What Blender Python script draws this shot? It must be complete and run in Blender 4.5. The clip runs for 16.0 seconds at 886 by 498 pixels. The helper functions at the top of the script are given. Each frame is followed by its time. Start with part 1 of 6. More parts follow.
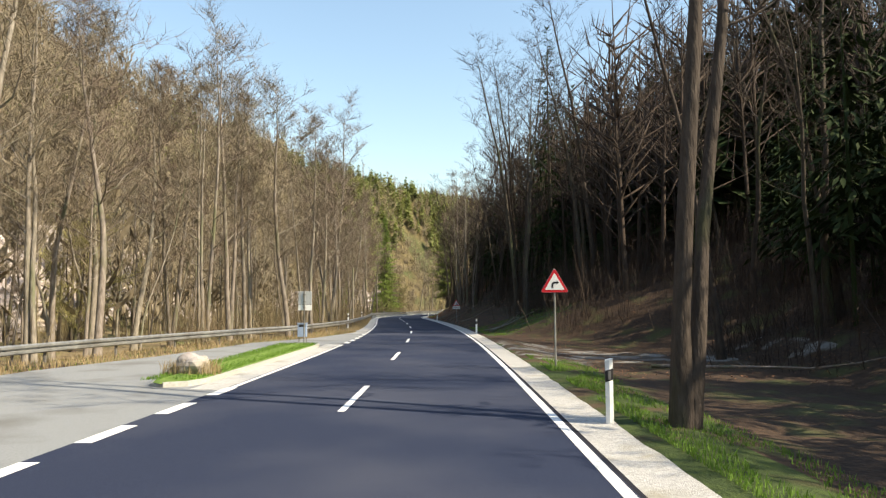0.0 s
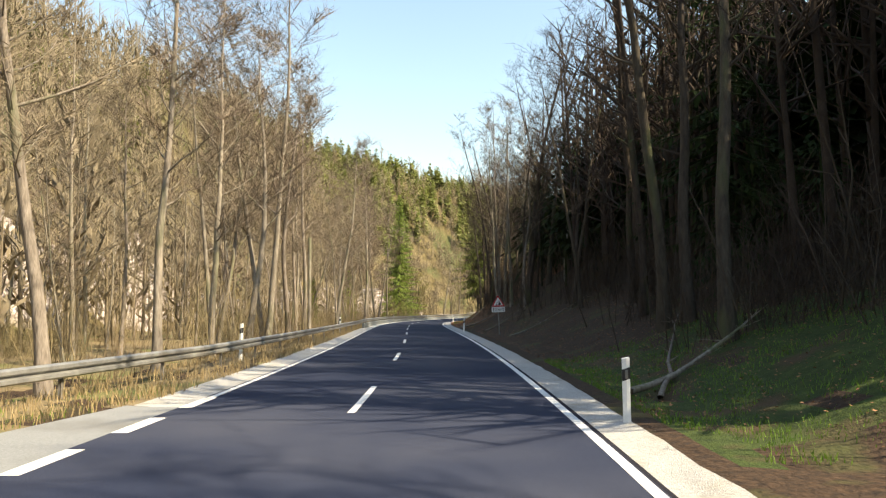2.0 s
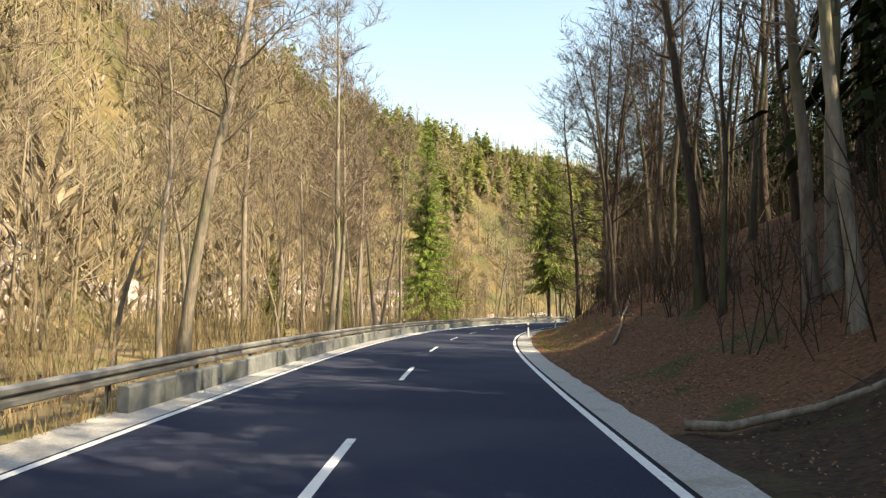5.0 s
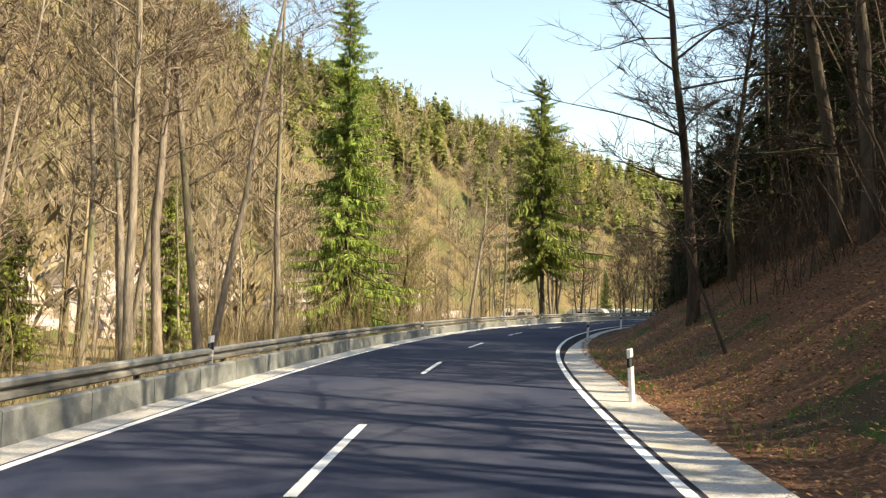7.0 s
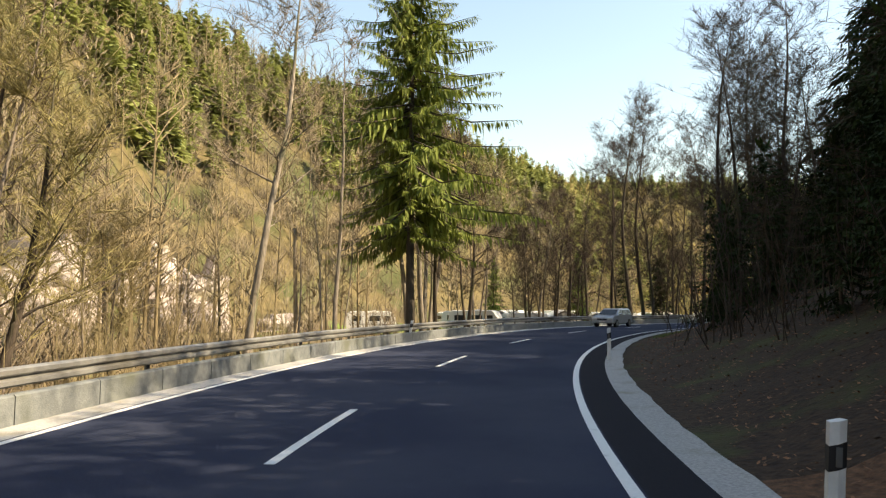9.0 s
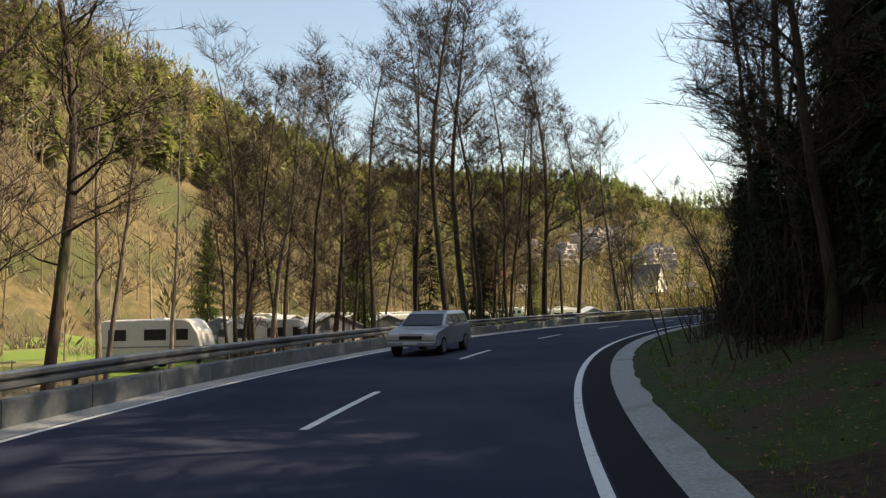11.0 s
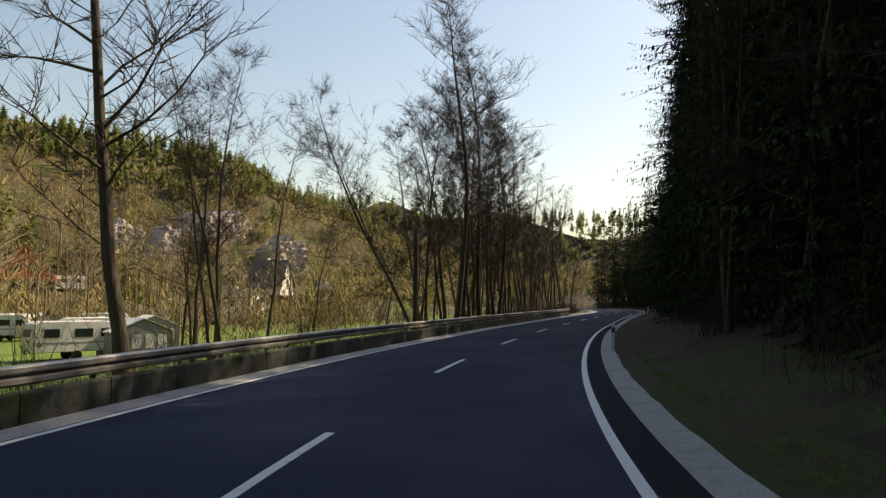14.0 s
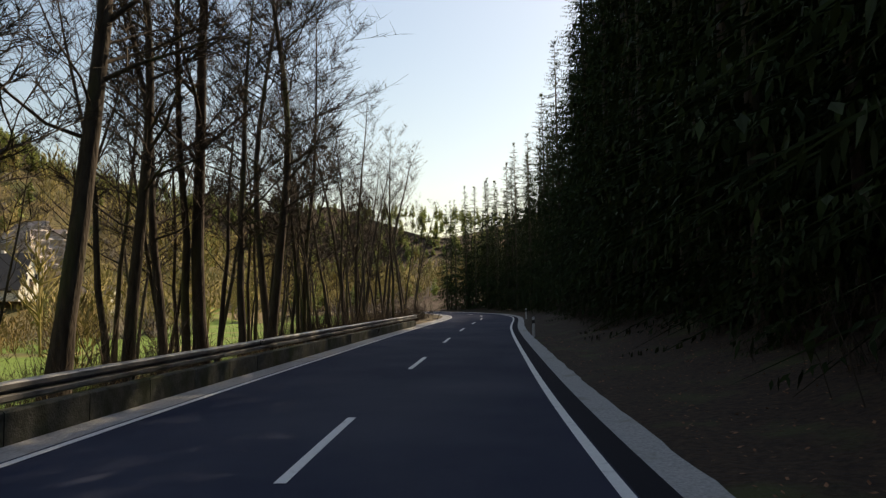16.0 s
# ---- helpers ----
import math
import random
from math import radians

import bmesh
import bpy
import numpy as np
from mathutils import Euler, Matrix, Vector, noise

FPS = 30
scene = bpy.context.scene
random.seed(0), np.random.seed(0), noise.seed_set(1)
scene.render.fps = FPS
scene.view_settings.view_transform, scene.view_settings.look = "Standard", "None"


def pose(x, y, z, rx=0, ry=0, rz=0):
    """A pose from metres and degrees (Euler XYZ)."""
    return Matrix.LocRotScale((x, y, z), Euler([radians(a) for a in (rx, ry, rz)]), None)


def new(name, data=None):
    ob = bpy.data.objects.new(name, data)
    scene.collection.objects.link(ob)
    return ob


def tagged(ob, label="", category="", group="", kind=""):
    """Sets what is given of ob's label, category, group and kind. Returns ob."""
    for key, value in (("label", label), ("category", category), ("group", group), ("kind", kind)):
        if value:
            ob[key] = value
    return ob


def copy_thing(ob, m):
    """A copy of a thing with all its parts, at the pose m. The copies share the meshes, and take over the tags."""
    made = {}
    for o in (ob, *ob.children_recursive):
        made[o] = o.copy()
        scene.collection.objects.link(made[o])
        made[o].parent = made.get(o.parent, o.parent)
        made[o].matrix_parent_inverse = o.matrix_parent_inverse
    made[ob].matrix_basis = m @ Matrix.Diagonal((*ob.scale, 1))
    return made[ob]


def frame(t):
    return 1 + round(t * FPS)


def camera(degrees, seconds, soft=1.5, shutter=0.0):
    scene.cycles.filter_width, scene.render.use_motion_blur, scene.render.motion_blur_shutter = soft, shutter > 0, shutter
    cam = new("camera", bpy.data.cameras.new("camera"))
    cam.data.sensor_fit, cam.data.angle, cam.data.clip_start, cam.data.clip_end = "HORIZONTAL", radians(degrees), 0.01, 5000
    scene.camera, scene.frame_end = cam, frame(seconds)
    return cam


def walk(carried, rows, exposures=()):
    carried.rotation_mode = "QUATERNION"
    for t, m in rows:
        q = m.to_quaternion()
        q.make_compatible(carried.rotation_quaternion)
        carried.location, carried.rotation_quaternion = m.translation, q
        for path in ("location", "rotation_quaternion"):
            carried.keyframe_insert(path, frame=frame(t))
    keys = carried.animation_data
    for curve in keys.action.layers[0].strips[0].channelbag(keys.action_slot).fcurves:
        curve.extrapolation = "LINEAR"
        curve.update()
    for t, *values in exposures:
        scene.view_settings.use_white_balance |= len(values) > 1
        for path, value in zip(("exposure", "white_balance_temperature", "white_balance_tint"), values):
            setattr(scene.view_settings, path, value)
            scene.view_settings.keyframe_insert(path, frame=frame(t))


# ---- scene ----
cam = camera(65.18, 16.0, soft=1.3)
PATH = [
    (0.0, pose(1.831, -16.303, 1.810, 94.798, 0.161, 0.223)),
    (0.5, pose(1.824, -7.402, 1.802, 95.030, -0.090, 0.708)),
    (1.0, pose(1.806, 1.734, 1.790, 94.886, -0.023, 1.263)),
    (1.5, pose(1.788, 11.002, 1.824, 94.754, -0.130, 1.792)),
    (2.0, pose(1.559, 20.020, 1.763, 95.009, 0.205, 2.623)),
    (2.5, pose(1.236, 29.120, 1.807, 95.282, 0.163, 3.323)),
    (3.0, pose(0.815, 38.306, 1.820, 95.229, 0.165, 4.171)),
    (3.5, pose(0.253, 47.441, 1.831, 95.131, 0.035, 5.303)),
    (4.0, pose(-0.568, 56.405, 1.867, 95.004, -0.359, 5.889)),
    (4.5, pose(-1.439, 65.306, 1.900, 94.902, -0.626, 6.209)),
    (5.0, pose(-2.311, 74.150, 1.920, 94.826, -0.765, 6.232)),
    (5.5, pose(-3.131, 82.948, 1.912, 94.763, -0.791, 5.923)),
    (6.0, pose(-3.837, 91.715, 1.895, 94.698, -0.715, 5.292)),
    (6.5, pose(-4.364, 100.460, 1.858, 94.618, -0.549, 4.329)),
    (7.0, pose(-4.626, 109.173, 1.804, 94.525, -0.295, 2.779)),
    (7.5, pose(-4.597, 117.831, 1.779, 94.590, 0.226, 0.784)),
    (8.0, pose(-4.271, 126.423, 1.752, 94.490, 0.268, -1.816)),
    (8.5, pose(-3.434, 134.893, 1.693, 94.629, 0.052, -5.223)),
    (9.0, pose(-2.015, 143.447, 1.685, 94.675, -0.185, -8.890)),
    (9.5, pose(-0.005, 151.636, 1.699, 94.659, -0.231, -12.877)),
    (10.0, pose(2.500, 159.343, 1.716, 94.672, 0.826, -17.309)),
    (10.5, pose(5.632, 166.945, 1.752, 94.588, 1.281, -21.845)),
    (11.0, pose(9.405, 174.379, 1.800, 94.408, 1.133, -26.636)),
    (11.5, pose(13.842, 181.544, 1.855, 94.206, 0.674, -31.706)),
    (12.0, pose(18.939, 188.352, 1.884, 94.056, 0.194, -36.894)),
    (12.5, pose(24.661, 194.718, 1.864, 94.032, -0.014, -42.173)),
    (13.0, pose(30.972, 200.594, 1.827, 94.135, 0.050, -47.443)),
    (13.5, pose(37.732, 205.944, 1.718, 94.118, -0.089, -52.460)),
    (14.0, pose(44.665, 210.489, 1.664, 94.505, -0.068, -56.758)),
    (14.5, pose(51.860, 214.459, 1.735, 94.842, 0.418, -60.851)),
    (15.0, pose(59.624, 218.129, 1.768, 94.813, 0.833, -64.512)),
    (15.5, pose(67.406, 221.295, 1.767, 94.809, 0.589, -67.662)),
    (16.0, pose(75.429, 224.050, 1.818, 94.604, 0.945, -69.806)),
]
walk(cam, PATH, [(0.0, 1.0, 6900, 8), (0.5, 0.9, 7000, 8), (1.0, 1.05, 7200, 8), (2.5, 1.4, 7600, 8), (4.0, 1.5, 8000, 9), (7.0, 1.5, 7900, 8), (9.5, 1.2, 8000, 11), (12.5, 0.57, 7800, 14), (16.0, 0.3, 7900, 15)])

# ---- light ----
SUN_ELEV, SUN_DIR = radians(42), Vector((0.94, -0.34, 0)).normalized()
sun_data = bpy.data.lights.new("sun", "SUN")
sun_data.energy, sun_data.angle, sun_data.color = 5.0, radians(0.53), (1.0, 0.88, 0.70)
sun = new("sun", sun_data)
toward = Vector((SUN_DIR.x * math.cos(SUN_ELEV), SUN_DIR.y * math.cos(SUN_ELEV), math.sin(SUN_ELEV)))
sun.rotation_euler = toward.to_track_quat("Z", "Y").to_euler()
world = bpy.data.worlds.new("sky")
scene.world = world
world.use_nodes = True
sky = world.node_tree.nodes.new("ShaderNodeTexSky")
sky.sky_type, sky.sun_disc, sky.sun_elevation = "NISHITA", False, SUN_ELEV
sky.sun_rotation = math.atan2(SUN_DIR.x, SUN_DIR.y)
sky.air_density, sky.dust_density, sky.ozone_density = 1.5, 0.9, 2.0
background = world.node_tree.nodes["Background"]
background.inputs["Strength"].default_value = 0.125
world.node_tree.links.new(sky.outputs[0], background.inputs[0])


# ---- materials ----
def mat(name, low, high, scale=4.0, rough=0.85, detail=6.0, bump=0.0, bump_scale=None, metal=0.0, third=None,
        third_scale=0.4, third_at=(0.5, 0.62), stretch=(1, 1, 1), island=0.0, spec=0.3, through_light=0.0):
    """Two colours mixed by a fine noise, a third one in patches of a coarse noise, with bump."""
    m = bpy.data.materials.new(name)
    m.use_nodes = True
    t = m.node_tree
    n, l = t.nodes, t.links
    b = n["Principled BSDF"]
    b.inputs["Roughness"].default_value, b.inputs["Metallic"].default_value = rough, metal
    b.inputs["Specular IOR Level"].default_value = spec
    geo = n.new("ShaderNodeNewGeometry")
    mp = n.new("ShaderNodeMapping")
    mp.inputs["Scale"].default_value = stretch
    l.new(geo.outputs["Position"], mp.inputs[0])
    no = n.new("ShaderNodeTexNoise")
    no.inputs["Scale"].default_value, no.inputs["Detail"].default_value = scale, detail
    no.inputs["Roughness"].default_value = 0.65
    l.new(mp.outputs[0], no.inputs["Vector"])
    ramp = n.new("ShaderNodeMapRange")
    ramp.inputs["From Min"].default_value, ramp.inputs["From Max"].default_value = 0.32, 0.68
    l.new(no.outputs["Fac"], ramp.inputs["Value"])
    mix = n.new("ShaderNodeMix")
    mix.data_type = "RGBA"
    mix.inputs["A"].default_value, mix.inputs["B"].default_value = (*low, 1), (*high, 1)
    l.new(ramp.outputs[0], mix.inputs["Factor"])
    col = mix.outputs["Result"]
    if third:
        n2 = n.new("ShaderNodeTexNoise")
        n2.inputs["Scale"].default_value, n2.inputs["Detail"].default_value = third_scale, 5.0
        l.new(mp.outputs[0], n2.inputs["Vector"])
        r2 = n.new("ShaderNodeMapRange")
        r2.inputs["From Min"].default_value, r2.inputs["From Max"].default_value = third_at
        l.new(n2.outputs["Fac"], r2.inputs["Value"])
        mx = n.new("ShaderNodeMix")
        mx.data_type = "RGBA"
        mx.inputs["B"].default_value = (*third, 1)
        l.new(r2.outputs[0], mx.inputs["Factor"])
        l.new(col, mx.inputs["A"])
        col = mx.outputs["Result"]
    if island:
        hsv = n.new("ShaderNodeHueSaturation")
        info = n.new("ShaderNodeObjectInfo")
        add = n.new("ShaderNodeMath")
        add.operation = "ADD"
        l.new(geo.outputs["Random Per Island"], add.inputs[0])
        l.new(info.outputs["Random"], add.inputs[1])
        vr = n.new("ShaderNodeMapRange")
        vr.inputs["From Max"].default_value = 2.0
        vr.inputs["To Min"].default_value, vr.inputs["To Max"].default_value = 1 - island, 1 + island
        l.new(add.outputs[0], vr.inputs["Value"])
        l.new(vr.outputs[0], hsv.inputs["Value"])
        hr = n.new("ShaderNodeMapRange")
        hr.inputs["To Min"].default_value, hr.inputs["To Max"].default_value = 0.485, 0.515
        l.new(info.outputs["Random"], hr.inputs["Value"])
        l.new(hr.outputs[0], hsv.inputs["Hue"])
        l.new(col, hsv.inputs["Color"])
        col = hsv.outputs[0]
    l.new(col, b.inputs["Base Color"])
    if bump:
        bu = n.new("ShaderNodeBump")
        bu.inputs["Strength"].default_value, bu.inputs["Distance"].default_value = bump, 0.05
        if bump_scale:
            nb = n.new("ShaderNodeTexNoise")
            nb.inputs["Scale"].default_value, nb.inputs["Detail"].default_value = bump_scale, 5.0
            l.new(mp.outputs[0], nb.inputs["Vector"])
            l.new(nb.outputs["Fac"], bu.inputs["Height"])
        else:
            l.new(no.outputs["Fac"], bu.inputs["Height"])
        l.new(bu.outputs[0], b.inputs["Normal"])
    if through_light:
        tr = n.new("ShaderNodeBsdfTranslucent")
        l.new(col, tr.inputs["Color"])
        ms = n.new("ShaderNodeMixShader")
        ms.inputs[0].default_value = through_light
        l.new(b.outputs[0], ms.inputs[1])
        l.new(tr.outputs[0], ms.inputs[2])
        l.new(ms.outputs[0], n["Material Output"].inputs["Surface"])
    return m


def plain(name, color, rough=0.5, metal=0.0):
    return mat(name, tuple(c * 0.85 for c in color), color, scale=9, rough=rough, metal=metal, bump=0.05)


ASPHALT = mat("asphalt_new", (0.018, 0.023, 0.044), (0.038, 0.048, 0.081), scale=55, rough=0.8, bump=0.25, bump_scale=140,
              third=(0.062, 0.068, 0.093), third_scale=0.22, third_at=(0.42, 0.75), spec=0.06)
ASPHALT_EDGE = mat("asphalt_seam", (0.016, 0.016, 0.021), (0.030, 0.030, 0.038), scale=40, spec=0.06, rough=0.88, bump=0.3, bump_scale=120)
ASPHALT_OLD = mat("asphalt_old", (0.18, 0.19, 0.195), (0.265, 0.275, 0.28), scale=30, rough=0.9, bump=0.3, bump_scale=90,
                  third=(0.15, 0.15, 0.145), third_scale=0.5, third_at=(0.5, 0.7))
PAINT = mat("road_paint", (0.70, 0.70, 0.68), (0.82, 0.82, 0.80), scale=25, rough=0.6, bump=0.15, bump_scale=80,
            third=(0.42, 0.42, 0.41), third_scale=6.0, third_at=(0.60, 0.78))
GRAVEL = mat("gravel_shoulder", (0.32, 0.315, 0.30), (0.54, 0.53, 0.51), scale=22, rough=0.95, bump=0.6, bump_scale=60,
             third=(0.30, 0.28, 0.22), third_scale=1.1, third_at=(0.55, 0.75))
CONCRETE = mat("concrete_wall", (0.12, 0.132, 0.135), (0.20, 0.217, 0.217), scale=5, rough=0.9, bump=0.25, bump_scale=40,
               third=(0.11, 0.12, 0.095), third_scale=0.9, third_at=(0.52, 0.7), island=0.12)
# Concrete with mossy patches, its whole tone lowered to paint in the wall's shade.
MOSSY_SHADE_CONCRETE = mat("mossy_shade_concrete", (0.040, 0.044, 0.036), (0.095, 0.100, 0.085), scale=6, rough=0.95, bump=0.35, bump_scale=30,
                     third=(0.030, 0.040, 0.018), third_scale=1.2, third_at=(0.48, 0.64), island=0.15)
KERB = mat("kerb_stone", (0.33, 0.32, 0.28), (0.47, 0.46, 0.42), scale=12, rough=0.9, bump=0.3, island=0.12)
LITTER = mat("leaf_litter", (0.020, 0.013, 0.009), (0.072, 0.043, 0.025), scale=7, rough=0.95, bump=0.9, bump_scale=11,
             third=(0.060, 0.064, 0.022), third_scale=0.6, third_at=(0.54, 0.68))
DRY = mat("dry_grass_ground", (0.12, 0.092, 0.05), (0.27, 0.21, 0.12), scale=5, rough=0.95, bump=0.8, bump_scale=14,
          third=(0.12, 0.14, 0.04), third_scale=0.28, third_at=(0.52, 0.68))
MEADOW = mat("meadow", (0.085, 0.15, 0.025), (0.17, 0.25, 0.05), scale=3, rough=0.95, bump=0.6, bump_scale=20,
             third=(0.24, 0.20, 0.09), third_scale=0.09, third_at=(0.55, 0.68))
TRACK = mat("track_gravel", (0.13, 0.12, 0.105), (0.30, 0.29, 0.27), scale=9, rough=0.95, bump=0.8, bump_scale=30,
            third=(0.065, 0.043, 0.026), third_scale=0.8, third_at=(0.40, 0.52))
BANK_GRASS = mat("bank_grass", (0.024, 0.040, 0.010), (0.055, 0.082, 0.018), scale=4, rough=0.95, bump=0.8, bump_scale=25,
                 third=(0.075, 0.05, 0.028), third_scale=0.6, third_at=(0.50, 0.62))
HILLSIDE = mat("hillside_floor", (0.060, 0.048, 0.022), (0.165, 0.128, 0.058), scale=0.8, rough=0.95, bump=0.7, bump_scale=2.5,
               third=(0.065, 0.072, 0.026), third_scale=0.09, third_at=(0.48, 0.62))
GRASS = mat("grass_blades", (0.085, 0.15, 0.02), (0.17, 0.27, 0.04), scale=3, rough=0.7, island=0.35, through_light=0.3)
STRAW = mat("dry_blades", (0.25, 0.19, 0.09), (0.44, 0.35, 0.19), scale=3, rough=0.8, island=0.3, through_light=0.2)
LEAF = mat("fallen_leaves", (0.17, 0.080, 0.036), (0.38, 0.21, 0.105), scale=9, rough=0.8, island=0.5)
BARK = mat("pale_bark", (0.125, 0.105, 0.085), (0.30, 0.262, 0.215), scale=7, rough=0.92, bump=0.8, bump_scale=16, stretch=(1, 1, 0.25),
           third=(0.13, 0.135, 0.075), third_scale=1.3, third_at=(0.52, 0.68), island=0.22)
# Darker bark: the shade on forest and bend trees is put into its colour.
BARK_SHADE_DARK = mat("dark_bark", (0.036, 0.029, 0.023), (0.090, 0.072, 0.056), scale=7, rough=0.95, bump=0.9, bump_scale=16, stretch=(1, 1, 0.25),
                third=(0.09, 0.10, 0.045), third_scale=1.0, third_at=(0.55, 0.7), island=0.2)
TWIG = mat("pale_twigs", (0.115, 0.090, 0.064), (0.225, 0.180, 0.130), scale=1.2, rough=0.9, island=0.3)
# Twigs of the shaded trees, their shade painted in as a darker tone.
TWIG_SHADE_DARK = mat("dark_twigs", (0.034, 0.025, 0.018), (0.078, 0.058, 0.043), scale=1.2, rough=0.9, island=0.3)
HILL_TWIG = mat("hill_twigs", (0.125, 0.103, 0.066), (0.245, 0.205, 0.138), scale=0.3, rough=0.9, island=0.35)
STEM = mat("thicket_stems", (0.125, 0.098, 0.056), (0.25, 0.20, 0.115), scale=1.2, rough=0.9, island=0.35)
GOLD_TWIG = mat("golden_twigs", (0.18, 0.138, 0.05), (0.35, 0.275, 0.105), scale=0.3, rough=0.9, island=0.4)
LEAFY = mat("leafy_bank", (0.055, 0.028, 0.016), (0.20, 0.100, 0.052), scale=9, rough=0.95, bump=0.9, bump_scale=16,
            third=(0.05, 0.058, 0.018), third_scale=0.5, third_at=(0.57, 0.68))
BUD = mat("willow_buds", (0.19, 0.165, 0.07), (0.33, 0.29, 0.13), scale=2.0, rough=0.8, island=0.3, through_light=0.3)
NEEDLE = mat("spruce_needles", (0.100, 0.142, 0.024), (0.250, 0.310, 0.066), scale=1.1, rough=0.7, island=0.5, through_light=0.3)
NEEDLE_FAR = mat("pine_needles", (0.17, 0.205, 0.065), (0.34, 0.38, 0.135), scale=0.12, rough=0.85, island=0.4, through_light=0.4)
# Needles of the shaded conifers: deep shade is put into this near-black green.
NEEDLE_SHADED = mat("dark_needles", (0.013, 0.023, 0.008), (0.034, 0.052, 0.015), scale=1.1, rough=0.85, island=0.4, spec=0.15)
ROCK = mat("limestone", (0.24, 0.205, 0.19), (0.56, 0.495, 0.455), scale=0.8, rough=0.95, bump=1.0, bump_scale=1.6, detail=9,
           third=(0.24, 0.21, 0.15), third_scale=0.22, third_at=(0.52, 0.66), stretch=(1, 1, 2.2))
STEEL = mat("galvanised_steel", (0.23, 0.232, 0.225), (0.40, 0.398, 0.38), scale=2.5, rough=0.5, metal=0.6, bump=0.06,
            third=(0.15, 0.14, 0.115), third_scale=0.9, third_at=(0.5, 0.75), island=0.08)
POST_STEEL = mat("weathered_steel", (0.13, 0.12, 0.11), (0.25, 0.235, 0.21), scale=6, rough=0.7, metal=0.4, bump=0.1)
WHITE = plain("white_plastic", (0.82, 0.82, 0.80), 0.45)
BLACK = plain("black_plastic", (0.02, 0.02, 0.022), 0.5)
REFLECTOR = plain("reflector_grey", (0.14, 0.14, 0.14), 0.2)
RED = plain("sign_red", (0.55, 0.02, 0.03), 0.4)
SIGN_WHITE = plain("sign_white", (0.80, 0.80, 0.78), 0.4)
SIGN_BLACK = plain("sign_black", (0.015, 0.015, 0.018), 0.45)
SIGN_GREEN = plain("sign_green", (0.02, 0.40, 0.26), 0.4)
SIGN_BACK = plain("sign_back_grey", (0.45, 0.46, 0.46), 0.5, 0.3)
BIN_BLUE = plain("bin_blue_grey", (0.26, 0.33, 0.45), 0.5)
POLE_WOOD = mat("weathered_pole", (0.20, 0.16, 0.11), (0.36, 0.29, 0.20), scale=8, rough=0.9, bump=0.4, stretch=(1, 1, 0.15))
CARAVAN_WHITE = plain("caravan_white", (0.78, 0.77, 0.73), 0.4)
CANVAS = plain("grey_canvas", (0.34, 0.35, 0.36), 0.85)
GLASS_DARK = plain("dark_window", (0.03, 0.035, 0.04), 0.12)
CAR_SILVER = mat("silver_car_paint", (0.42, 0.44, 0.47), (0.50, 0.52, 0.55), scale=3, rough=0.28, metal=0.5, spec=0.5)
TYRE = plain("tyre_rubber", (0.02, 0.02, 0.02), 0.85)
ROOF_RED = mat("red_roof_tiles", (0.36, 0.10, 0.045), (0.52, 0.17, 0.08), scale=6, rough=0.85, bump=0.4, stretch=(1, 1, 4))
ROOF_DARK = mat("dark_roof_tiles", (0.10, 0.085, 0.075), (0.18, 0.15, 0.13), scale=6, rough=0.85, bump=0.4, stretch=(1, 1, 4))
PLASTER = mat("pale_plaster", (0.66, 0.63, 0.52), (0.78, 0.75, 0.64), scale=1.5, rough=0.9, bump=0.1)
TIMBER = plain("dark_timber", (0.12, 0.075, 0.045), 0.8)


# ---- building helpers ----
def mesh_from(name, verts, faces, materials, smooth=False, slots=None):
    me = bpy.data.meshes.new(name)
    me.from_pydata([tuple(v) for v in verts], [], [tuple(f) for f in faces])
    for m in materials if isinstance(materials, (list, tuple)) else [materials]:
        me.materials.append(m)
    if slots is not None:
        me.polygons.foreach_set("material_index", np.asarray(slots, dtype=np.int32))
    if smooth:
        me.polygons.foreach_set("use_smooth", np.ones(len(me.polygons), dtype=bool))
    me.update()
    return me


def part(name, bm, material, parent, label="", smooth=False):
    """Links a bmesh (or a finished mesh) as one object under a thing."""
    if isinstance(bm, bpy.types.Mesh):
        me = bm
    else:
        me = bpy.data.meshes.new(name)
        bm.to_mesh(me)
        bm.free()
        me.materials.append(material)
        if smooth:
            me.polygons.foreach_set("use_smooth", np.ones(len(me.polygons), dtype=bool))
    ob = new(name, me)
    ob.parent = parent
    if label:
        tagged(ob, label)
    return ob


def box(size, at=(0, 0, 0), bevel=0.0, turn=None, bm=None):
    bm = bm or bmesh.new()
    made = bmesh.ops.create_cube(bm, size=1.0)["verts"]
    bmesh.ops.scale(bm, vec=size, verts=made)
    if bevel:
        edges = list({e for v in made for e in v.link_edges})
        res = bmesh.ops.bevel(bm, geom=edges, offset=bevel, segments=1, affect="EDGES")
        made = list({v for v in res["verts"]} | {v for v in made if v.is_valid})
    if turn is not None:
        bmesh.ops.transform(bm, matrix=turn, verts=made)
    bmesh.ops.translate(bm, vec=at, verts=made)
    return bm


def rod(radius, length, at=(0, 0, 0), sides=10, top=None, turn=None, bm=None):
    """A round bar standing on its foot point."""
    bm = bm or bmesh.new()
    made = bmesh.ops.create_cone(bm, cap_ends=True, segments=sides, radius1=radius, radius2=radius if top is None else top, depth=length)["verts"]
    bmesh.ops.translate(bm, vec=(0, 0, length / 2), verts=made)
    if turn is not None:
        bmesh.ops.transform(bm, matrix=turn, verts=made)
    bmesh.ops.translate(bm, vec=at, verts=made)
    return bm


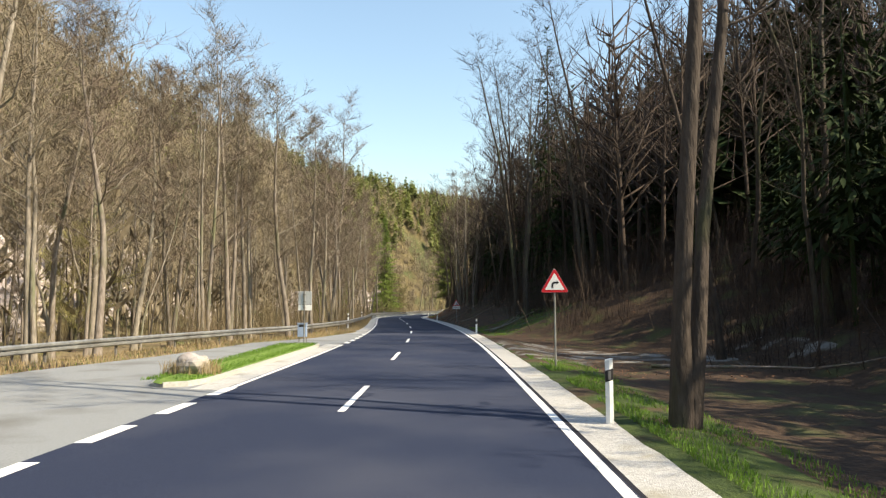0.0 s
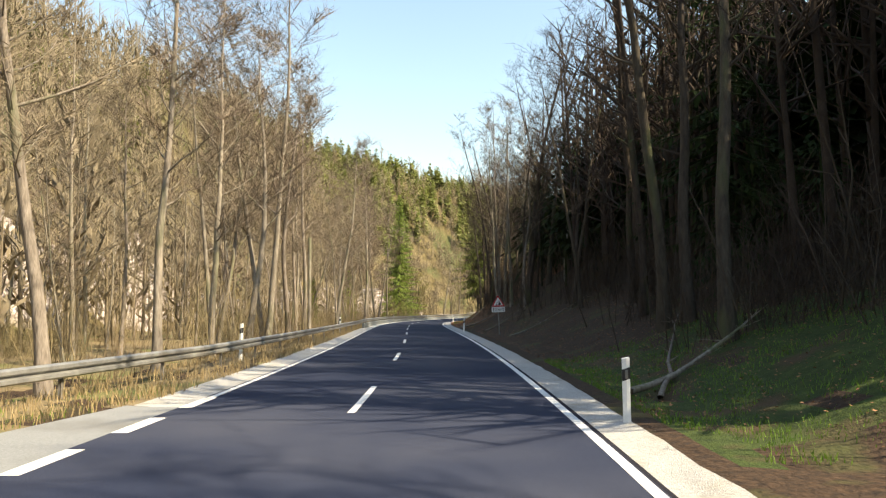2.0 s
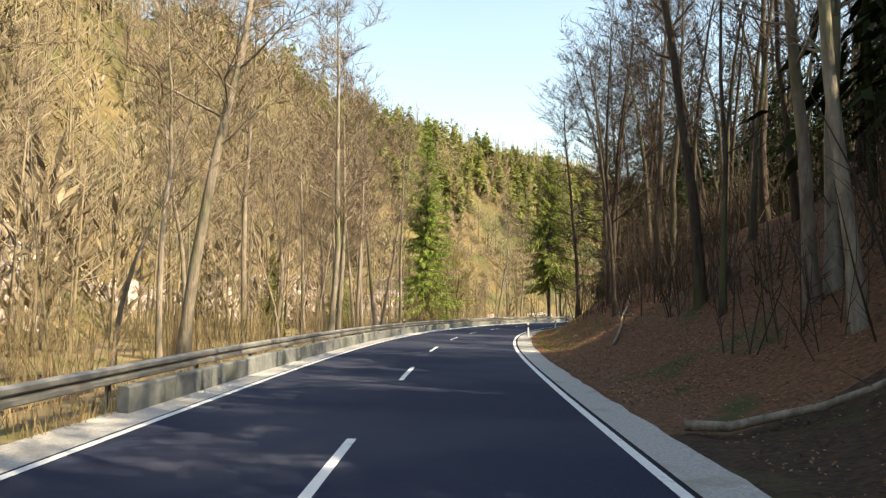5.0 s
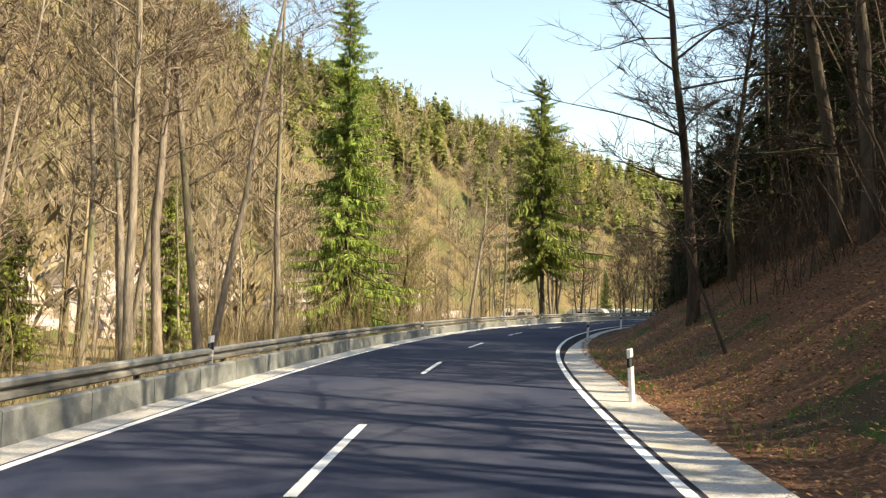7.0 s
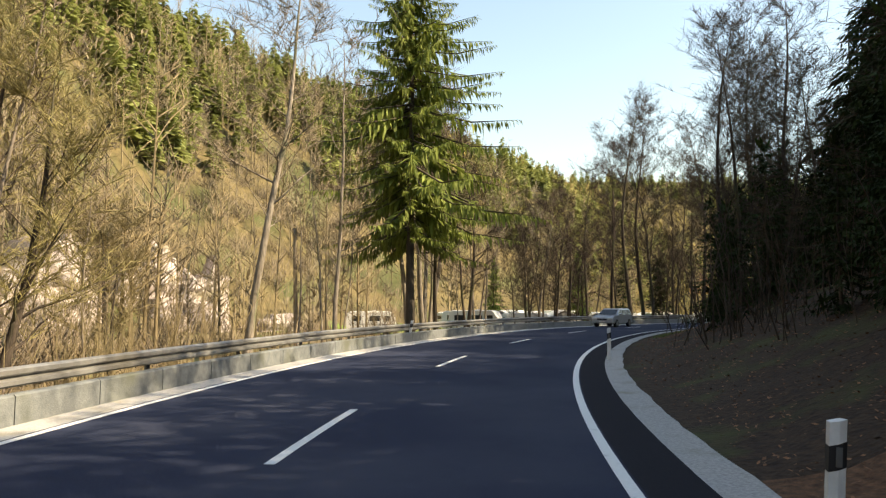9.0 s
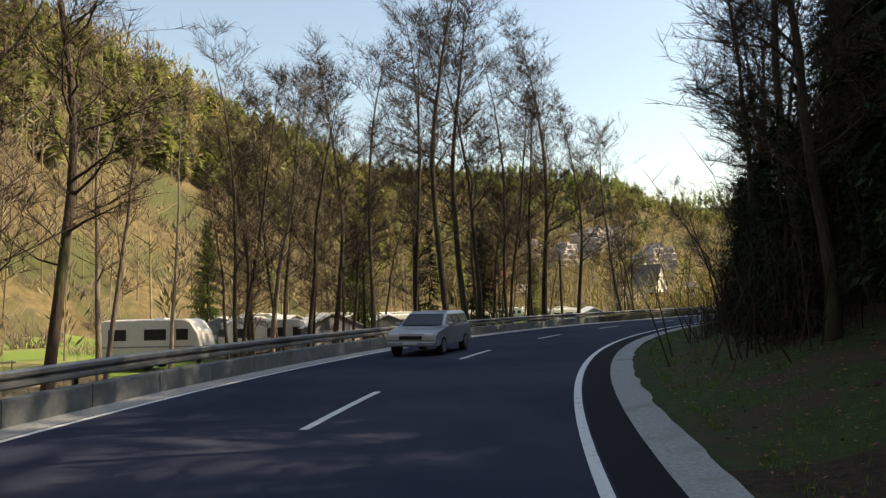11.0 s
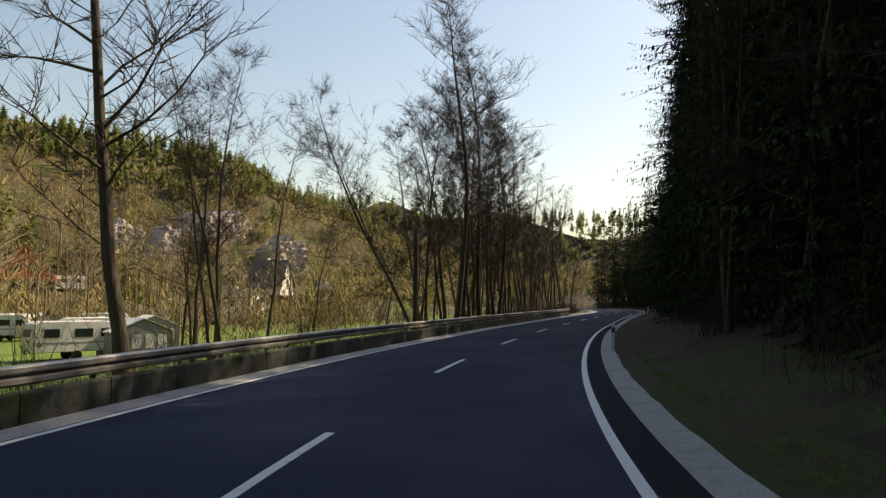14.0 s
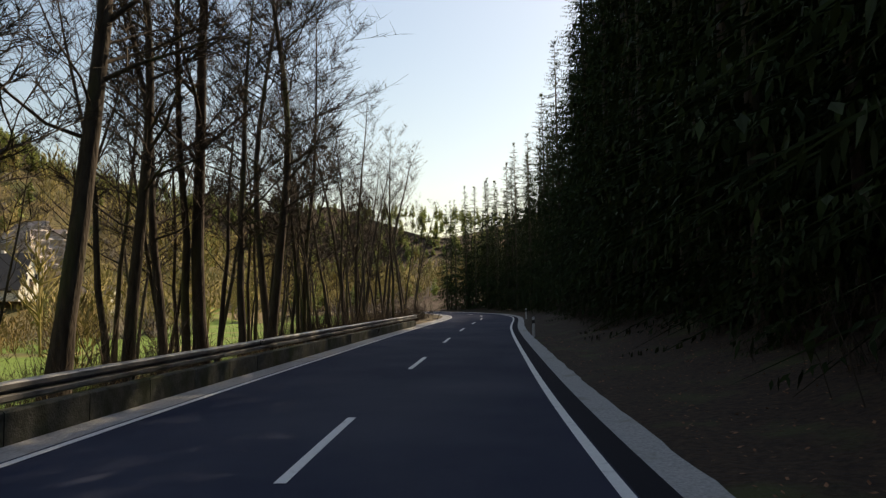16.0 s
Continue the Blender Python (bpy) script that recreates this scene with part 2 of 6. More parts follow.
def prism(outline, depth, at=(0, 0, 0), bm=None):
    """An outline in x and z, thick along y from 0 to depth, as a plate."""
    bm = bm or bmesh.new()
    a = [bm.verts.new((at[0] + x, at[1], at[2] + z)) for x, z in outline]
    b = [bm.verts.new((at[0] + x, at[1] + depth, at[2] + z)) for x, z in outline]
    bm.faces.new(a)
    bm.faces.new(b[::-1])
    for i in range(len(a)):
        j = (i + 1) % len(a)
        bm.faces.new((a[j], a[i], b[i], b[j]))
    bmesh.ops.recalc_face_normals(bm, faces=bm.faces)
    return bm


def lettering(words, size, material, parent, at, turn=(90, 0, 0), name="lettering"):
    cu = bpy.data.curves.new("letters", "FONT")
    cu.body, cu.size, cu.align_x, cu.align_y, cu.extrude = words, size, "CENTER", "CENTER", 0.002
    ob = bpy.data.objects.new("letters", cu)
    scene.collection.objects.link(ob)
    me = bpy.data.meshes.new_from_object(ob.evaluated_get(bpy.context.evaluated_depsgraph_get()))
    bpy.data.objects.remove(ob)
    me.materials.clear()
    me.materials.append(material)
    out = part(name, me, material, parent)
    out.matrix_basis = pose(*at, *turn)
    return out


# ---- the line of the road ----
KNOTS = np.arange(-24.0, 421.0, 12.0)
BEND = (-0.091, -0.019, 0.075, 0.111, 0.167, 0.197, 0.164, 0.094, 0.013, -0.096, -0.202, -0.405, -0.447, -0.586, -0.913, -0.998, -0.992, -1.062, -1.064, -1.056, -1.004, -0.950, -0.815, -0.440, -0.229, -0.330, 0.006, -0.086, -0.185, -0.073, 0.6, 1.1, 1.3, 1.3, 1.2, 0.8, 0.3, 0.0)
S = np.arange(-200.0, 520.0, 1.0)
_k = np.interp(S, KNOTS, np.array(BEND) / 100)
_k[(S < -24) | (S > 420)] = 0.0
_h = np.concatenate([[0], np.cumsum((_k[1:] + _k[:-1]) / 2)])
_h -= _h[200]
_m = (_h[1:] + _h[:-1]) / 2
RX = np.concatenate([[0], np.cumsum(-np.sin(_m))])
RY = np.concatenate([[0], np.cumsum(np.cos(_m))])
RX, RY, RH = RX - RX[200], RY - RY[200], _h
Z_AT = np.arange(-24.0, 421.0, 24.0)
Z_OF = (0.001, -0.021, -0.017, 0.033, 0.079, 0.043, -0.036, -0.121, -0.018, 0.057, -0.016, -0.061, -0.007, 0.085, 0.199, 0.355, 0.505, 0.628, 0.738)
W_AT = np.arange(-24.0, 421.0, 48.0)
W_LEFT = (3.14, 3.14, 3.35, 3.54, 4.0, 4.03, 3.63, 3.45, 3.5, 3.5)
W_RIGHT = (3.6, 3.68, 3.76, 3.82, 3.84, 3.9, 3.45, 3.15, 3.2, 3.3)


def on_road(s, d, up=0.0):
    """World place at arc s, d metres right of the centre line, up above the road."""
    x, y, h = np.interp(s, S, RX), np.interp(s, S, RY), np.interp(s, S, RH)
    return x + np.cos(h) * d, y + np.sin(h) * d, np.interp(s, Z_AT, Z_OF) + up


def heading(s):
    return math.degrees(np.interp(s, S, RH))


def wl(s):
    return np.interp(s, W_AT, W_LEFT)


def wr(s):
    return np.interp(s, W_AT, W_RIGHT)


def road_coords(x, y):
    """Arc and offset of the nearest point of the road, for arrays."""
    x, y = np.atleast_1d(np.asarray(x, float)), np.atleast_1d(np.asarray(y, float))
    s_out, d_out = np.empty(x.size), np.empty(x.size)
    for i in range(0, x.size, 4000):
        a, b = x[i:i + 4000], y[i:i + 4000]
        j = ((a[:, None] - RX[None, ::2]) ** 2 + (b[:, None] - RY[None, ::2]) ** 2).argmin(1) * 2
        ex, ey, h = a - RX[j], b - RY[j], RH[j]
        s_out[i:i + 4000] = S[j] - ex * np.sin(h) + ey * np.cos(h)
        d_out[i:i + 4000] = np.sign(ex * np.cos(h) + ey * np.sin(h)) * np.hypot(ex, ey)
    return s_out, d_out


def smooth(a, b, v):
    t = np.clip((v - a) / (b - a), 0, 1)
    return t * t * (3 - 2 * t)


def waves(x, y):
    return (np.sin(x * 0.31 + 1.3 * np.sin(y * 0.17)) + np.sin(y * 0.27 + 1.7 * np.sin(x * 0.13 + 2)) + 0.6 * np.sin(x * 0.83 + y * 0.61)) / 2.6


def hill_foot(s):
    return np.interp(s, [0, 100, 150, 200, 240, 300, 400], [34, 34, 38, 48, 60, 62, 44])


def level_to(s):
    """How far the ground stays level on the outer side of the road."""
    return np.interp(s, [-30, 4, 10, 20, 27, 36, 90, 150, 420], [12.5, 11.8, 10.6, 9.4, 7.0, 5.3, 5.0, 5.4, 5.4])


def spur(x, y, line, reach):
    """A ridge along a line of (x, y, height), falling away over reach metres."""
    out = np.zeros_like(x)
    for (x0, y0, h0), (x1, y1, h1) in zip(line, line[1:]):
        ex, ey = x1 - x0, y1 - y0
        t = np.clip(((x - x0) * ex + (y - y0) * ey) / (ex * ex + ey * ey), 0, 1)
        r = np.hypot(x - x0 - t * ex, y - y0 - t * ey) / reach
        out = np.maximum(out, (h0 + t * (h1 - h0)) * np.where(r < 1, (0.5 + 0.5 * np.cos(math.pi * np.minimum(r, 1))) ** 1.3 * 0.6 + 0.4 * (1 - r), 0))
    return out


FAR_SPUR = ((40, 420, 46), (100, 452, 61), (160, 436, 60), (200, 411, 54), (225, 396, 41), (240, 386, 27))


def land(x, y, s=None, d=None):
    """Height of the natural ground."""
    if s is None:
        s, d = road_coords(x, y)
    base = np.interp(s, Z_AT, Z_OF)
    n = waves(x, y)
    u = -d
    flat = level_to(s)
    drop = np.interp(s, [0, 110, 160, 205, 235, 265, 420], [0.9, 1.0, 1.5, 1.4, 1.6, 2.5, 2.6])
    foot = hill_foot(s)
    ridge = np.interp(s, [0, 90, 170, 205, 240, 300, 420], [70, 68, 76, 98, 112, 140, 165])
    top = np.interp(s, [0, 60, 130, 170, 215, 240, 280, 310, 335, 420], [46, 47, 48, 57, 55, 52, 46, 38, 8, 4])
    t = np.clip((u - foot) / (ridge - foot), 0, 1)
    rise = top * (0.55 * t + 0.45 * smooth(0, 1, t)) - smooth(1.0, 6.0, (u - foot) / (ridge - foot)) * 8
    left = -drop * smooth(flat, flat + 7, u) + rise + n * (0.25 * smooth(flat, flat + 8, u) + 1.6 * t)
    start = np.interp(s, [-30, 17, 29, 60, 420], [14.0, 13.0, 5.8, 5.4, 5.3])
    slope = np.interp(s, [-30, 25, 40, 60, 95, 130, 165, 200, 325, 360, 520], [0.5, 0.5, 0.42, 0.5, 0.78, 0.78, 0.52, 0.34, 0.34, 0.14, 0.10])
    q = np.maximum(d - start, 0)
    up = slope * (q - 1.2 * (1 - np.exp(-q / 1.2)))
    brow = np.interp(s, [88, 100, 128, 142], [14, 5.5, 5.5, 14])
    up = np.where(up > brow, brow + (up - brow) * np.interp(brow, [5.5, 14], [0.42, 0.7]), up)
    up = 42 * np.tanh(up / 42)
    dip = -0.35 * smooth(wr(s) + 1.2, wr(s) + 4, d) * (1 - smooth(17, 30, s))
    right = up + dip + n * (0.10 * smooth(5, 8, d) + 0.5 * smooth(9, 25, d))
    far = spur(x, y, FAR_SPUR, 92)
    far = np.maximum(far, spur(x, y, ((330, 520, 60), (400, 468, 69), (445, 405, 58), (490, 335, 54), (530, 260, 48), (560, 190, 40)), 105))
    return base + np.maximum(np.where(d < 0, left, right), far - 2)


def ground_z(x, y):
    return float(land(np.array([x]), np.array([y]))[0])


def strip(name, s0, s1, ds, offsets, material, label="", kind="structure", category="", slots=None, wobble=None):
    """A ribbon along the road: offsets is a list of (offset, height) or functions of s giving arrays of them."""
    ss = np.arange(s0, s1 + ds * 0.5, ds)
    cols = []
    for o in offsets:
        dd, up = o(ss) if callable(o) else (np.full(ss.size, o[0]), np.full(ss.size, o[1]))
        cols.append(np.stack(on_road(ss, dd, up), 1))
    v = np.stack(cols, 1)
    if wobble is not None:
        v = wobble(v)
    n, k = v.shape[:2]
    idx = np.arange(n * k).reshape(n, k)
    f = np.stack([idx[:-1, :-1], idx[:-1, 1:], idx[1:, 1:], idx[1:, :-1]], -1).reshape(-1, 4)
    ob = new(name, mesh_from(name, v.reshape(-1, 3).tolist(), f.tolist(), material, smooth=True))
    return tagged(ob, label, category, kind=kind)


# ---- ground ----
def axis(lo, hi, step, far):
    mid = list(np.arange(lo, hi + step / 2, step))
    gap, a, b = step, lo, hi
    pre, post = [], []
    while a > -far:
        gap *= 1.35
        a, b = a - gap, b + gap
        pre.append(a)
        post.append(b)
    return np.array(pre[::-1] + mid + post)


gx, gy = axis(-150, 260, 3.2, 3800), axis(-70, 450, 3.2, 3800)
GX, GY = np.meshgrid(gx, gy)
gs, gd = road_coords(GX.ravel(), GY.ravel())
gz = land(GX.ravel(), GY.ravel(), gs, gd)
gz = gz - 0.7 * (1 - smooth(14.0, 18.0, np.abs(gd)))
n_i, n_j = GX.shape
gi = np.arange(n_i * n_j).reshape(n_i, n_j)
quads = np.stack([gi[:-1, :-1], gi[:-1, 1:], gi[1:, 1:], gi[1:, :-1]], -1).reshape(-1, 4)
cs, cd = gs[quads].mean(1), gd[quads].mean(1)
patch = waves(GX.ravel()[quads[:, 0]] * 1.7, GY.ravel()[quads[:, 0]] * 1.7)
spur_h = spur(GX.ravel()[quads[:, 0]], GY.ravel()[quads[:, 0]], FAR_SPUR, 92)
kind_of = np.where(spur_h > 3 + patch, 3, np.where(cd > 0, 0, np.where(-cd > hill_foot(cs) + 4 * patch, 3, np.where((cs > 205) & (-cd > 16 + 4 * patch), 2, 1))))
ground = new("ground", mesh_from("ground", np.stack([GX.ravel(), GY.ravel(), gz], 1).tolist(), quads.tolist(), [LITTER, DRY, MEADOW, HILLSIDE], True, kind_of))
tagged(ground, "valley floor and wooded hillsides with leaf litter and meadow", "ground", kind="structure")

# verges: finer ground beside the road
def shoulder_out(s):
    return np.interp(s, [100, 150, 221, 270, 300], [0.85, 1.32, 1.22, 0.95, 0.95])


def seam_out(s):
    return np.interp(s, [90, 134, 150, 221, 270, 300], [0.17, 0.17, 0.80, 0.62, 0.5, 0.45])


def bay_out(s):
    return np.interp(s, [-70, 4, 10, 20, 26, 33], [10.6, 10.3, 9.0, 8.0, 5.6, 4.3])


def verge_side(sign):
    ss = np.arange(-70, 420.1, 1.0)
    dd = np.concatenate([np.arange(0, 5, 0.55), np.arange(5, 9, 0.9), np.arange(9, 14.5, 1.6)])
    rows = []
    for k, e in enumerate(dd):
        if sign > 0:
            off = wr(ss) + shoulder_out(ss) - 0.12 + e
        else:
            off = -(np.maximum(wl(ss) + 0.80, np.where(ss < 34, bay_out(ss) - 0.08, 0)) + e)
        x, y, z0 = on_road(ss, off)
        z = land(x, y, ss, off)
        rough = np.array([noise.noise((a * 0.9, b * 0.9, 0)) for a, b in zip(x, y)])
        z = z + rough * (0.03 if k < 2 else 0.10)
        z = z - (0.05 if k == 0 else 0) - 1.2 * (k == len(dd) - 1)
        rows.append(np.stack([x, y, z], 1))
    v = np.stack(rows, 1)
    n, k = v.shape[:2]
    idx = np.arange(n * k).reshape(n, k)
    f = np.stack([idx[:-1, :-1], idx[:-1, 1:], idx[1:, 1:], idx[1:, :-1]], -1).reshape(-1, 4)
    return v, f, ss, dd


v, f, v_s, v_d = verge_side(1)
n_c = len(v_d) - 1
row_s, col_d = np.repeat(v_s[:-1], n_c), np.tile(v_d[:-1], len(v_s) - 1)
wob = np.array([noise.noise((s_ * 0.35, d_ * 0.8, 5.0)) for s_, d_ in zip(row_s, col_d)])
track = (row_s > 5) & (row_s < 29) & (col_d > 0.9 + 0.25 * np.maximum(0, 14 - row_s)) & (col_d < 9)
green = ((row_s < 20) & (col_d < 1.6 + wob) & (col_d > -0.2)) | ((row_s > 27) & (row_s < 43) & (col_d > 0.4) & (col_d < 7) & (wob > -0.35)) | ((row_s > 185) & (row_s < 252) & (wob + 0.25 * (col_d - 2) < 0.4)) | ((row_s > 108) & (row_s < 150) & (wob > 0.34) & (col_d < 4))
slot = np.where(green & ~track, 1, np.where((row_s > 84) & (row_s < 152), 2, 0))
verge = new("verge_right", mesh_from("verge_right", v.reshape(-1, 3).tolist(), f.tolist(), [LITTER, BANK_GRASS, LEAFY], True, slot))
tagged(verge, "bank of brown leaf litter and grass beside the road", "verge", kind="structure")
v, f, v_s, v_d = verge_side(-1)
f = f[:, ::-1]
row_s, col_d = np.repeat(v_s[:-1], n_c), np.tile(v_d[:-1], len(v_s) - 1)
wob = np.array([noise.noise((s_ * 0.3, d_ * 0.8, 9.0)) for s_, d_ in zip(row_s, col_d)])
slot = np.where((row_s > 225) & (col_d > 3), 1, np.where(wob > 0.15, 2, 0))
verge = new("verge_left", mesh_from("verge_left", v.reshape(-1, 3).tolist(), f.tolist(), [DRY, MEADOW, LITTER], True, slot))
tagged(verge, "dry grass and leaf litter behind the guard rail", "verge", kind="structure")

# ---- road ----
strip("road", -70, 420, 2.0, [lambda s: (-wl(s) - 0.14, -0.02 + 0 * s), lambda s: (-wl(s) * 0.5, 0.005 + 0 * s), lambda s: (0 * s, 0.012 + 0 * s),
      lambda s: (wr(s) * 0.5, 0.005 + 0 * s), lambda s: (wr(s) + 0.10, -0.006 + 0 * s)], ASPHALT, "dark resurfaced two-lane asphalt road", category="road")
strip("road_edge", -70, 420, 2.0, [lambda s: (wr(s) + 0.10, -0.006 + 0 * s), lambda s: (wr(s) + seam_out(s), -0.012 + 0 * s)],
      ASPHALT_EDGE, "black asphalt seam along the edge line", category="road")


def ragged(v):
    for r in v[:, -1]:
        r += Vector((noise.noise((r[0] * 1.1, r[1] * 1.1, 0)), noise.noise((r[0] * 1.1, r[1] * 1.1, 4)), 0)) * 0.07
    return v


strip("shoulder_right", -70, 420, 0.5, [lambda s: (wr(s) + seam_out(s), -0.012 + 0 * s), lambda s: (wr(s) + 0.5 * (seam_out(s) + shoulder_out(s)), -0.015 + 0 * s), lambda s: (wr(s) + shoulder_out(s), 0.012 + 0 * s)],
      GRAVEL, "pale gravel road shoulder", category="shoulder", wobble=ragged)
strip("shoulder_left", 33, 420, 0.5, [lambda s: (-wl(s) - 1.0, 0.012 + 0 * s), lambda s: (-wl(s) - 0.6, -0.016 + 0 * s), lambda s: (-wl(s) - 0.14, -0.02 + 0 * s)],
      GRAVEL, "pale gravel strip under the guard rail", category="shoulder")
strip("lay_by", -70, 33, 1.0, [lambda s: (-bay_out(s), 0.012 + 0 * s),
      lambda s: (-np.interp(s, [-70, 4, 10, 20, 26, 33], [7, 7, 6.5, 5.6, 4.6, 3.9]), -0.01 + 0 * s), lambda s: (-wl(s) - 0.14, -0.02 + 0 * s)],
      ASPHALT_OLD, "worn pale grey asphalt lay-by", category="pavement")


# ---- road markings ----
def stripe(s0, s1, d, width, name, parent, up=0.012):
    n = max(2, int((s1 - s0) / 1.0) + 1)
    ss = np.linspace(s0, s1, n)
    c = d(ss) if callable(d) else np.full(n, d)
    out = []
    for e, z in ((-width / 2, 0.0), (-width / 2, 0.004), (width / 2, 0.004), (width / 2, 0.0)):
        out.append(np.stack(on_road(ss, c + e, up + z), 1))
    v = np.stack(out, 1)
    idx = np.arange(n * 4).reshape(n, 4)
    f = np.stack([idx[:-1, :-1], idx[:-1, 1:], idx[1:, 1:], idx[1:, :-1]], -1).reshape(-1, 4).tolist()
    f += [idx[0].tolist(), idx[-1][::-1].tolist()]
    return part(name, mesh_from(name, v.reshape(-1, 3).tolist(), f, PAINT), PAINT, parent)


markings = tagged(new("road_markings"), "white painted lane and edge lines on the asphalt", "road marking", kind="structure")
for i in range(-3, 34):
    stripe(12.0 * i - 4.0, 12.0 * i, 0.0, 0.13, "lane_dash", markings, 0.013)
for a in range(-60, 400, 20):
    stripe(a, a + 20, lambda s: wr(s), 0.14, "edge_line", markings, -0.004)
for a in list(range(34, 394, 20)):
    stripe(a, a + 20, lambda s: -wl(s), 0.13, "edge_line", markings, -0.016)
stripe(0, 18.4, lambda s: -wl(s), 0.12, "edge_line", markings, -0.016)
for a in np.concatenate([np.arange(-40.7, -0.5, 2.62), np.arange(19.8, 33, 2.62)]):
    stripe(a, a + 1.4, lambda s: -wl(s), 0.25, "wide_dash", markings, -0.016)


# ---- traffic island ----
def island():
    root = tagged(new("traffic_island"), "kerbed island of short green grass beside the lay-by", "traffic island", kind="structure")
    edge = [(0.0, -4.75), (0.25, -4.25), (1.0, -4.0)] + [(a, -3.98) for a in range(2, 17)] + [(17.3, -4.1), (17.9, -4.5), (17.9, -5.3), (17.2, -5.9)] + [(a, -6.0 + (16 - a) * 0.035) for a in range(16, 2, -1)] + [(1.2, -5.45), (0.35, -5.2)]
    n = len(edge)
    for i in range(n):
        (s0, d0), (s1, d1) = edge[i], edge[(i + 1) % n]
        a, b = Vector(on_road(s0, d0)), Vector(on_road(s1, d1))
        side = Vector((-(b - a).y, (b - a).x, 0)).normalized() * 0.13
        lo, hi = -0.06, 0.10 if i < 22 else 0.05
        p = [a, b, b + side, a + side]
        verts = [q + Vector((0, 0, lo)) for q in p] + [q + Vector((0, 0, hi)) for q in p]
        faces = [(0, 1, 5, 4), (1, 2, 6, 5), (2, 3, 7, 6), (3, 0, 4, 7), (4, 5, 6, 7)]
        part("kerb_stone", mesh_from("kerb_stone", verts, faces, KERB), KERB, root)
    ring = [Vector(on_road(s_, d_ + (0.06 if d_ < -5 else -0.06))) + Vector((0, 0, 0.07)) for s_, d_ in edge]
    mid = [Vector(on_road(float(np.clip(s_, 0.8, 17.2)), -4.95)) + Vector((0, 0, 0.16)) for s_, d_ in edge]
    verts = ring + mid
    faces = [(i, (i + 1) % n, n + (i + 1) % n, n + i) for i in range(n)]
    part("turf", mesh_from("turf", verts, faces, MEADOW, True), MEADOW, root, "short green turf")
    return root


island()
strip("kerb_gutter", -0.5, 18.4, 0.5, [(-3.98, -0.004), lambda s: (-wl(s) - 0.10, -0.012 + 0 * s)], GRAVEL, "pale stone gutter between kerb and edge line", category="gutter")


def blades(count, where, height, material, name, label, category, lean=0.7, width=0.007):
    """Many single grass blades; where() gives x, y, z."""
    v, f = [], []
    for _ in range(count):
        x, y, z = where()
        a, h = random.uniform(0, math.tau), height * random.uniform(0.5, 1.3)
        w = width * random.uniform(0.7, 1.4)
        ox, oy = math.cos(a) * w, math.sin(a) * w
        b = random.uniform(0, math.tau)
        lx, ly = math.cos(b) * h * lean * random.random(), math.sin(b) * h * lean * random.random()
        k = len(v)
        v += [(x - ox, y - oy, z), (x + ox, y + oy, z), (x + lx * 0.4 + ox * 0.7, y + ly * 0.4 + oy * 0.7, z + h * 0.6), (x + lx * 0.4 - ox * 0.7, y + ly * 0.4 - oy * 0.7, z + h * 0.6), (x + lx, y + ly, z + h)]
        f += [(k, k + 1, k + 2, k + 3), (k + 3, k + 2, k + 4)]
    return tagged(new(name, mesh_from(name, v, f, material)), label, category, kind="stuff")


def on_island():
    s_ = random.uniform(0.5, 17.4)
    x, y, z = on_road(s_, random.uniform(-5.5 - 0.03 * s_, -4.2), 0.10)
    return x, y, z


def on_verge(s0, s1, d0, d1, fade=True):
    def where():
        while True:
            s_ = random.uniform(s0, s1)
            d_ = d0 + (d1 - d0) * (random.random() ** 1.6 if fade else random.random())
            if noise.noise((s_ * 0.5, d_ * 1.2, 3.0)) > -0.15:
                break
        x, y, z = on_road(s_, wr(s_) + d_ if d0 > 0 else -(wl(s_) - d_))
        return x, y, ground_z_fast(x, y, s_, wr(s_) + d_ if d0 > 0 else -(wl(s_) - d_))
    return where


def ground_z_fast(x, y, s_, d_):
    return float(land(np.array([x]), np.array([y]), np.array([s_]), np.array([d_]))[0])


blades(9000, on_island, 0.08, GRASS, "island_grass", "short green grass on the traffic island", "grass")
blades(9000, on_verge(-18, 10, 1.2, 3.2), 0.085, GRASS, "verge_grass", "green grass tufts beside the gravel shoulder", "grass")
blades(7000, on_verge(28, 44, 1.3, 7.5), 0.09, GRASS, "bank_grass", "green grass on the shaded bank", "grass")
blades(6500, on_verge(183, 256, 1.7, 4.5), 0.09, GRASS, "bend_grass", "dim green grass on the inside of the bend", "grass")
blades(2600, on_verge(106, 140, 1.3, 4.5), 0.12, GRASS, "bank_tufts", "yellow-green grass tufts between fallen leaves", "grass")
blades(9000, on_verge(34, 150, -0.9, -4.5), 0.30, STRAW, "dry_grass", "dry straw-coloured grass behind the guard rail", "dry grass", width=0.010)
blades(5000, on_verge(150, 300, -1.2, -5.0), 0.30, STRAW, "dry_grass_far", "dry grass along the outer side of the bend", "dry grass", width=0.012)


def bay_edge():
    s_ = random.uniform(-12, 36)
    d_ = -(float(bay_out(s_)) + 0.05 + 2.6 * random.random() ** 1.4)
    x, y, _z = on_road(s_, d_)
    return x, y, ground_z_fast(x, y, s_, d_)


blades(6500, bay_edge, 0.22, STRAW, "bay_dry_grass", "dry grass and straw along the edge of the lay-by", "dry grass", width=0.009)
blades(2200, bay_edge, 0.12, GRASS, "bay_grass", "short green grass along the edge of the lay-by", "grass")


